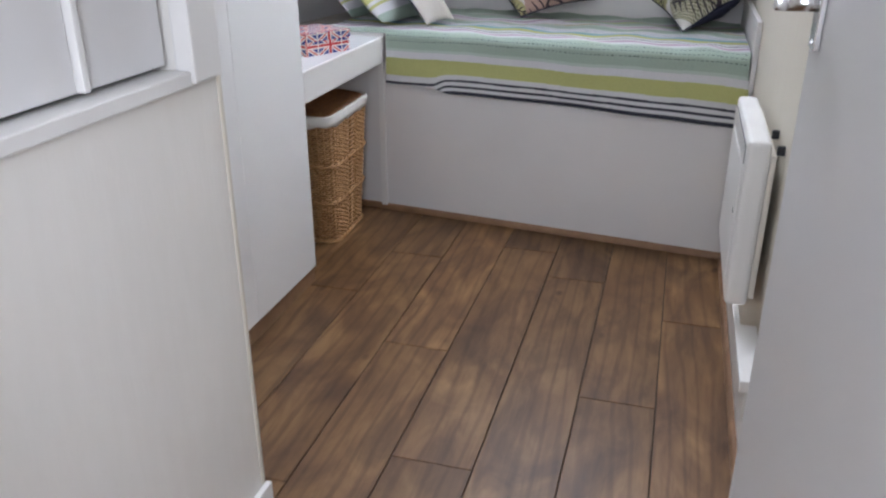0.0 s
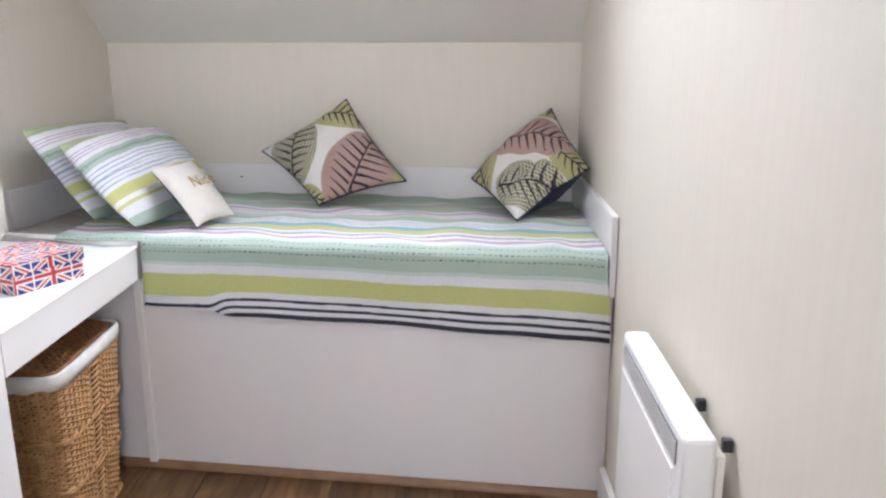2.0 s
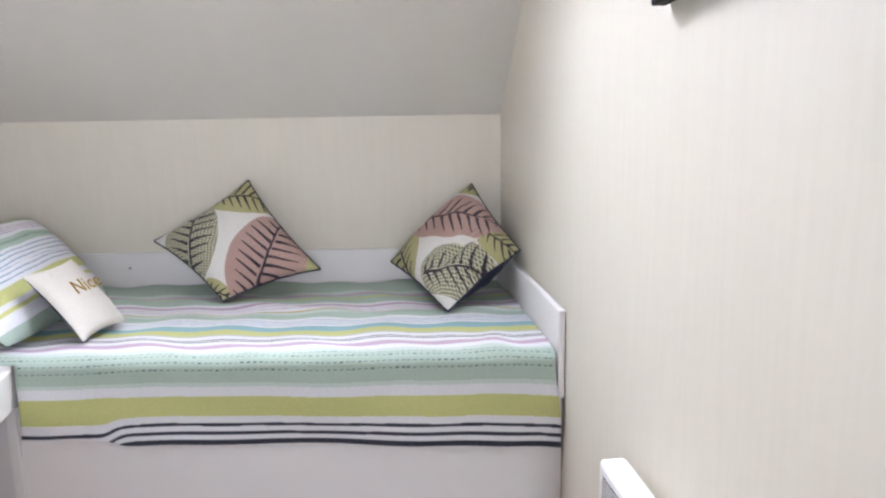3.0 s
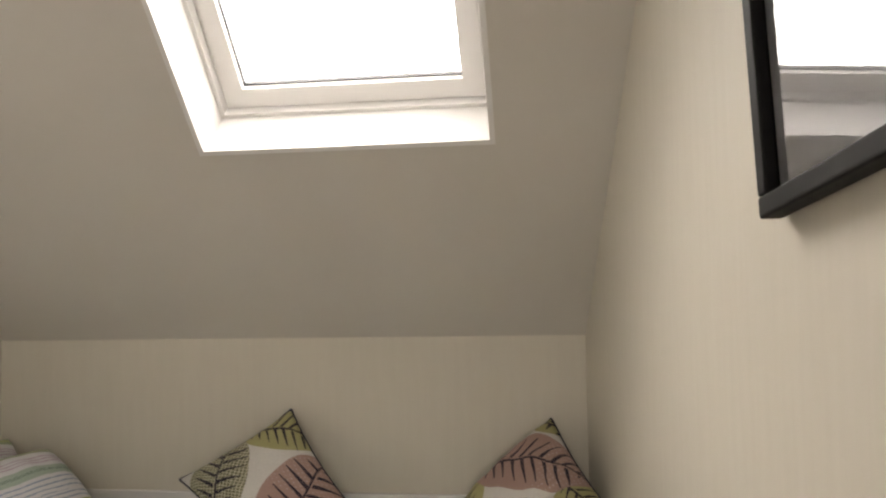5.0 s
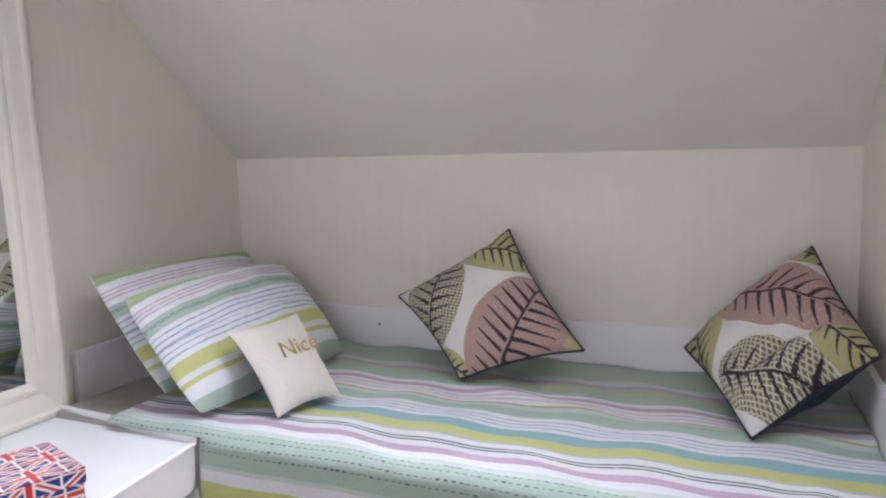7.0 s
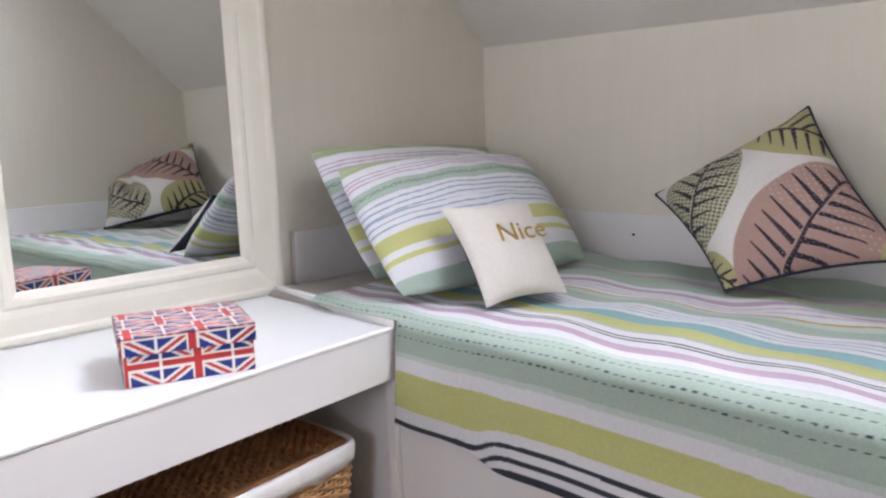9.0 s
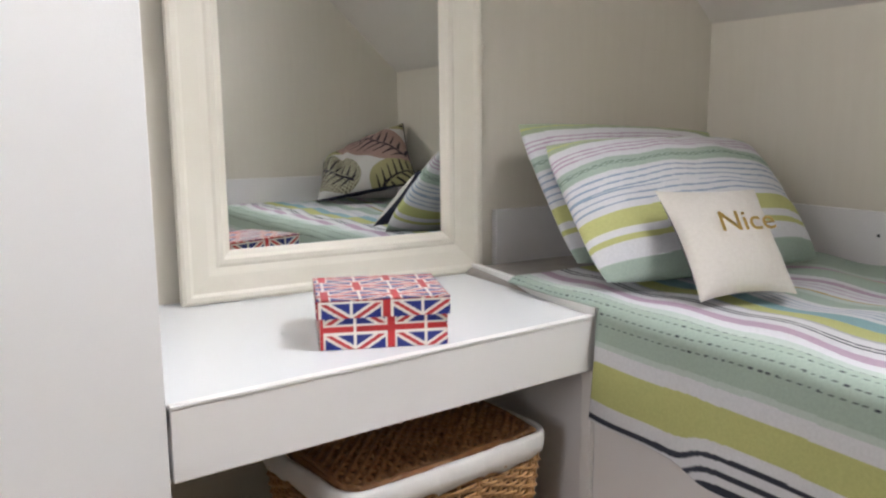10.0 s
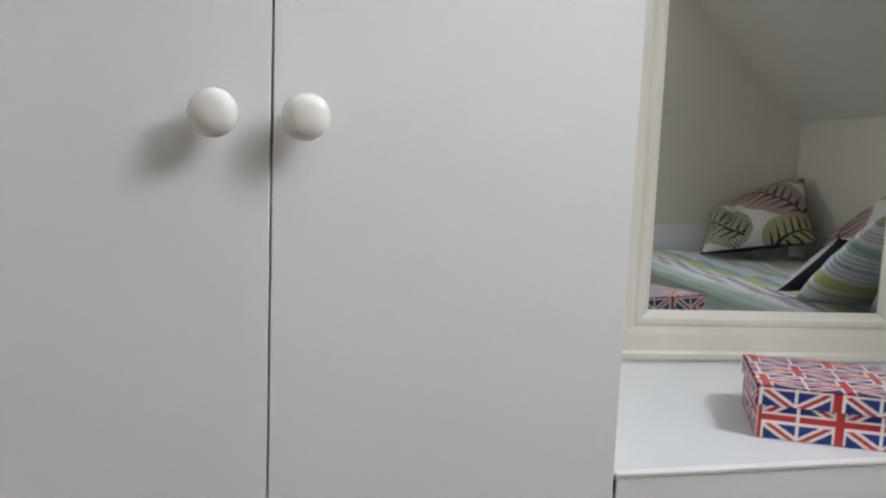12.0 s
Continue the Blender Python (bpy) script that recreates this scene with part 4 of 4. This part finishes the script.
# ---- door, folded back against the side wall ----
door = root("door_1", "plain white painted door standing open against the wall", "door", kind="structure")
DE = -1.652
part("leaf", boxed(-0.092, -0.054, DOOR_Y + 0.02, DE, 0.008, 2.02, 0.0015), DOORW, door)
handle = part("handle_plate", boxed(-0.101, -0.0925, DE - 0.088, DE - 0.048, 1.022, 1.120, 0.002), CHROME, door, "satin chrome lever handle plate")
bm = bmesh.new()
tube(bm, [Vector((-0.100, DE - 0.069, 1.075)), Vector((-0.112, DE - 0.069, 1.075)), Vector((-0.140, DE - 0.069, 1.075))], 0.010, 16)
part("spindle_rose", bm, CHROME, handle, smooth=True)
bm = boxed(-0.150, -0.134, DE - 0.080, DE + 0.035, 1.064, 1.082, 0.004, seg=3)
for v in bm.verts:
    k = (v.co.y - (DE - 0.080)) / 0.115
    v.co.x += 0.012 * k * k
    v.co.z += (0.5 - k) * 0.004 + (v.co.z - 1.073) * (-0.35 * k)
part("lever", bm, CHROME, handle, "chrome lever", True)
for z in (1.030, 1.112):
    part("plate_screw", turned([(0.0035, 0), (0.0035, 0.001), (0.002, 0.0016)], 12), CHROME, handle, m=pose(-0.101, DE - 0.069, z, 0, -90, 0))
part("latch_plate", boxed(-0.082, -0.064, DE - 0.0004, DE + 0.0012, 1.03, 1.12), CHROME, door, "chrome latch plate")
for z in (0.25, 1.75):
    part("hinge", boxed(-0.098, -0.0925, DOOR_Y + 0.022, DOOR_Y + 0.04, z, z + 0.09, 0.001), CHROME, door)
jamb = root("trim_door_frame", "white painted door lining and architrave", "door frame", kind="structure")
part("jamb", boxed(-0.868, -0.838, DOOR_Y - 0.11, DOOR_Y - 0.002, 0.0, 2.04, 0.002), WHITE, jamb)
part("head", boxed(-0.838, -0.03, DOOR_Y - 0.11, DOOR_Y - 0.002, 2.01, 2.038, 0.002), WHITE, jamb)
part("jamb", boxed(-0.029, -0.001, DOOR_Y - 0.11, DOOR_Y - 0.002, 0.0, 2.038, 0.002), WHITE, jamb)

# ---- cupboard in the boxed-in corner ----
cup = root("wall_cupboard", "white framed built-in cupboard set into the wall", "cupboard")
cy0, cy1, cz0, cz1 = -2.30, BY - 0.075, 0.945, 1.95
part("architrave", boxed(BX - 0.02, BX + 0.014, cy1 - 0.01, BY - 0.006, 0.925, 2.02, 0.004), WHITE, cup)
part("sill", boxed(BX - 0.09, BX + 0.008, cy0, cy1 - 0.0105, 0.922, 0.945, 0.003), WHITE, cup)
part("architrave", boxed(BX - 0.02, BX + 0.014, cy0 - 0.06, cy0 - 0.002, 0.925, 2.02, 0.004), WHITE, cup)
part("top_rail", boxed(BX - 0.02, BX + 0.014, cy0, cy1 - 0.012, 1.94, 2.02, 0.004), WHITE, cup)
for y0, y1 in ((-1.895, cy1 - 0.016), (cy0 + 0.008, -1.911)):
    part("cupboard_door", boxed(BX - 0.05, BX - 0.032, y0, y1, 0.953, 1.935, 0.002), DOORW, cup, "flat white cupboard door")
part("centre_bead", boxed(BX - 0.045, BX - 0.020, -1.909, -1.897, 0.953, 1.935, 0.002), WHITE, cup)
# Dark strip put in for the shade in the gap below the doors.
part("gap_shade", boxed(BX - 0.094, BX - 0.055, cy0 + 0.004, cy1 - 0.013, 0.9455, 0.9515), DARKPL, cup)
thing("baseboard_corner", boxed(BX + 0.001, BX + 0.014, DOOR_Y + 0.01, BY + 0.012, 0.0, 0.09, 0.003), WHITE, "white skirting board round the boxed-in corner", "skirting", kind="structure")
thing("trim_corner_bead", boxed(BX - 0.012, BX + 0.004, BY - 0.006, BY + 0.004, 0.092, CEIL - 0.004, 0.003), CREAM, "papered corner bead of the boxed-in wall", "corner bead", kind="structure")

# ---- picture on the side wall ----
pic = root("picture", "black framed glazed picture on the side wall", "picture", Matrix.Translation((0, -0.545, 1.478)) @ pose(0, 0, 0, -7.0, 0, 0))
PW, PH, PF = 0.52, 0.66, 0.024
for y0, y1, z0, z1 in ((-PW, 0, 0, PF), (-PW, 0, PH - PF, PH), (-PF, 0, PF + 0.0003, PH - PF - 0.0003), (-PW, -PW + PF, PF + 0.0003, PH - PF - 0.0003)):
    part("frame_rail", boxed(-0.030, -0.004, y0, y1, z0, z1, 0.004, seg=3), BLACK, pic)
part("picture_sheet", boxed(-0.012, -0.006, -PW + 0.018, -0.018, 0.018, PH - 0.018), PRINTART, pic, "pale grey picture, lightened for the sky glare on its glass")
glz = part("picture_glass", boxed(-0.0165, -0.0145, -PW + 0.02, -0.02, 0.02, PH - 0.02), GLASS, pic, "reflecting picture glass")

# ---- oak laminate planks ----
JOINTS = {0: -0.515, 1: -0.995, 2: -0.30, 3: -1.355, 4: -0.865, 5: -0.245, 6: -0.58, 7: -1.1, 8: -0.4, 9: -0.9}
LEN = 1.26
x1 = -0.002
col = 0
meshes = {}
floor_ob = bpy.data.objects["floor"]
while x1 > -2.05:
    x0 = -0.207 - 0.1937 * col
    ys = sorted([JOINTS.get(col, -0.5) + LEN * k for k in range(-3, 2)])
    cuts = [-3.9] + [y for y in ys if -3.85 < y < 0.33] + [0.34]
    for y0, y1 in zip(cuts, cuts[1:]):
        w, ln = round(x1 - x0 - 0.0028, 4), round(y1 - y0 - 0.0022, 4)
        if (w, ln) not in meshes:
            meshes[(w, ln)] = finish(boxed(-w / 2, w / 2, -ln / 2, ln / 2, -0.0055, 0.0, 0.0012, seg=1), "plank", OAK, False)
        pk = new("plank", meshes[(w, ln)])
        pk.parent = floor_ob
        pk.location = ((x0 + x1) / 2, (y0 + y1) / 2, 0)
    x1 = x0
    col += 1
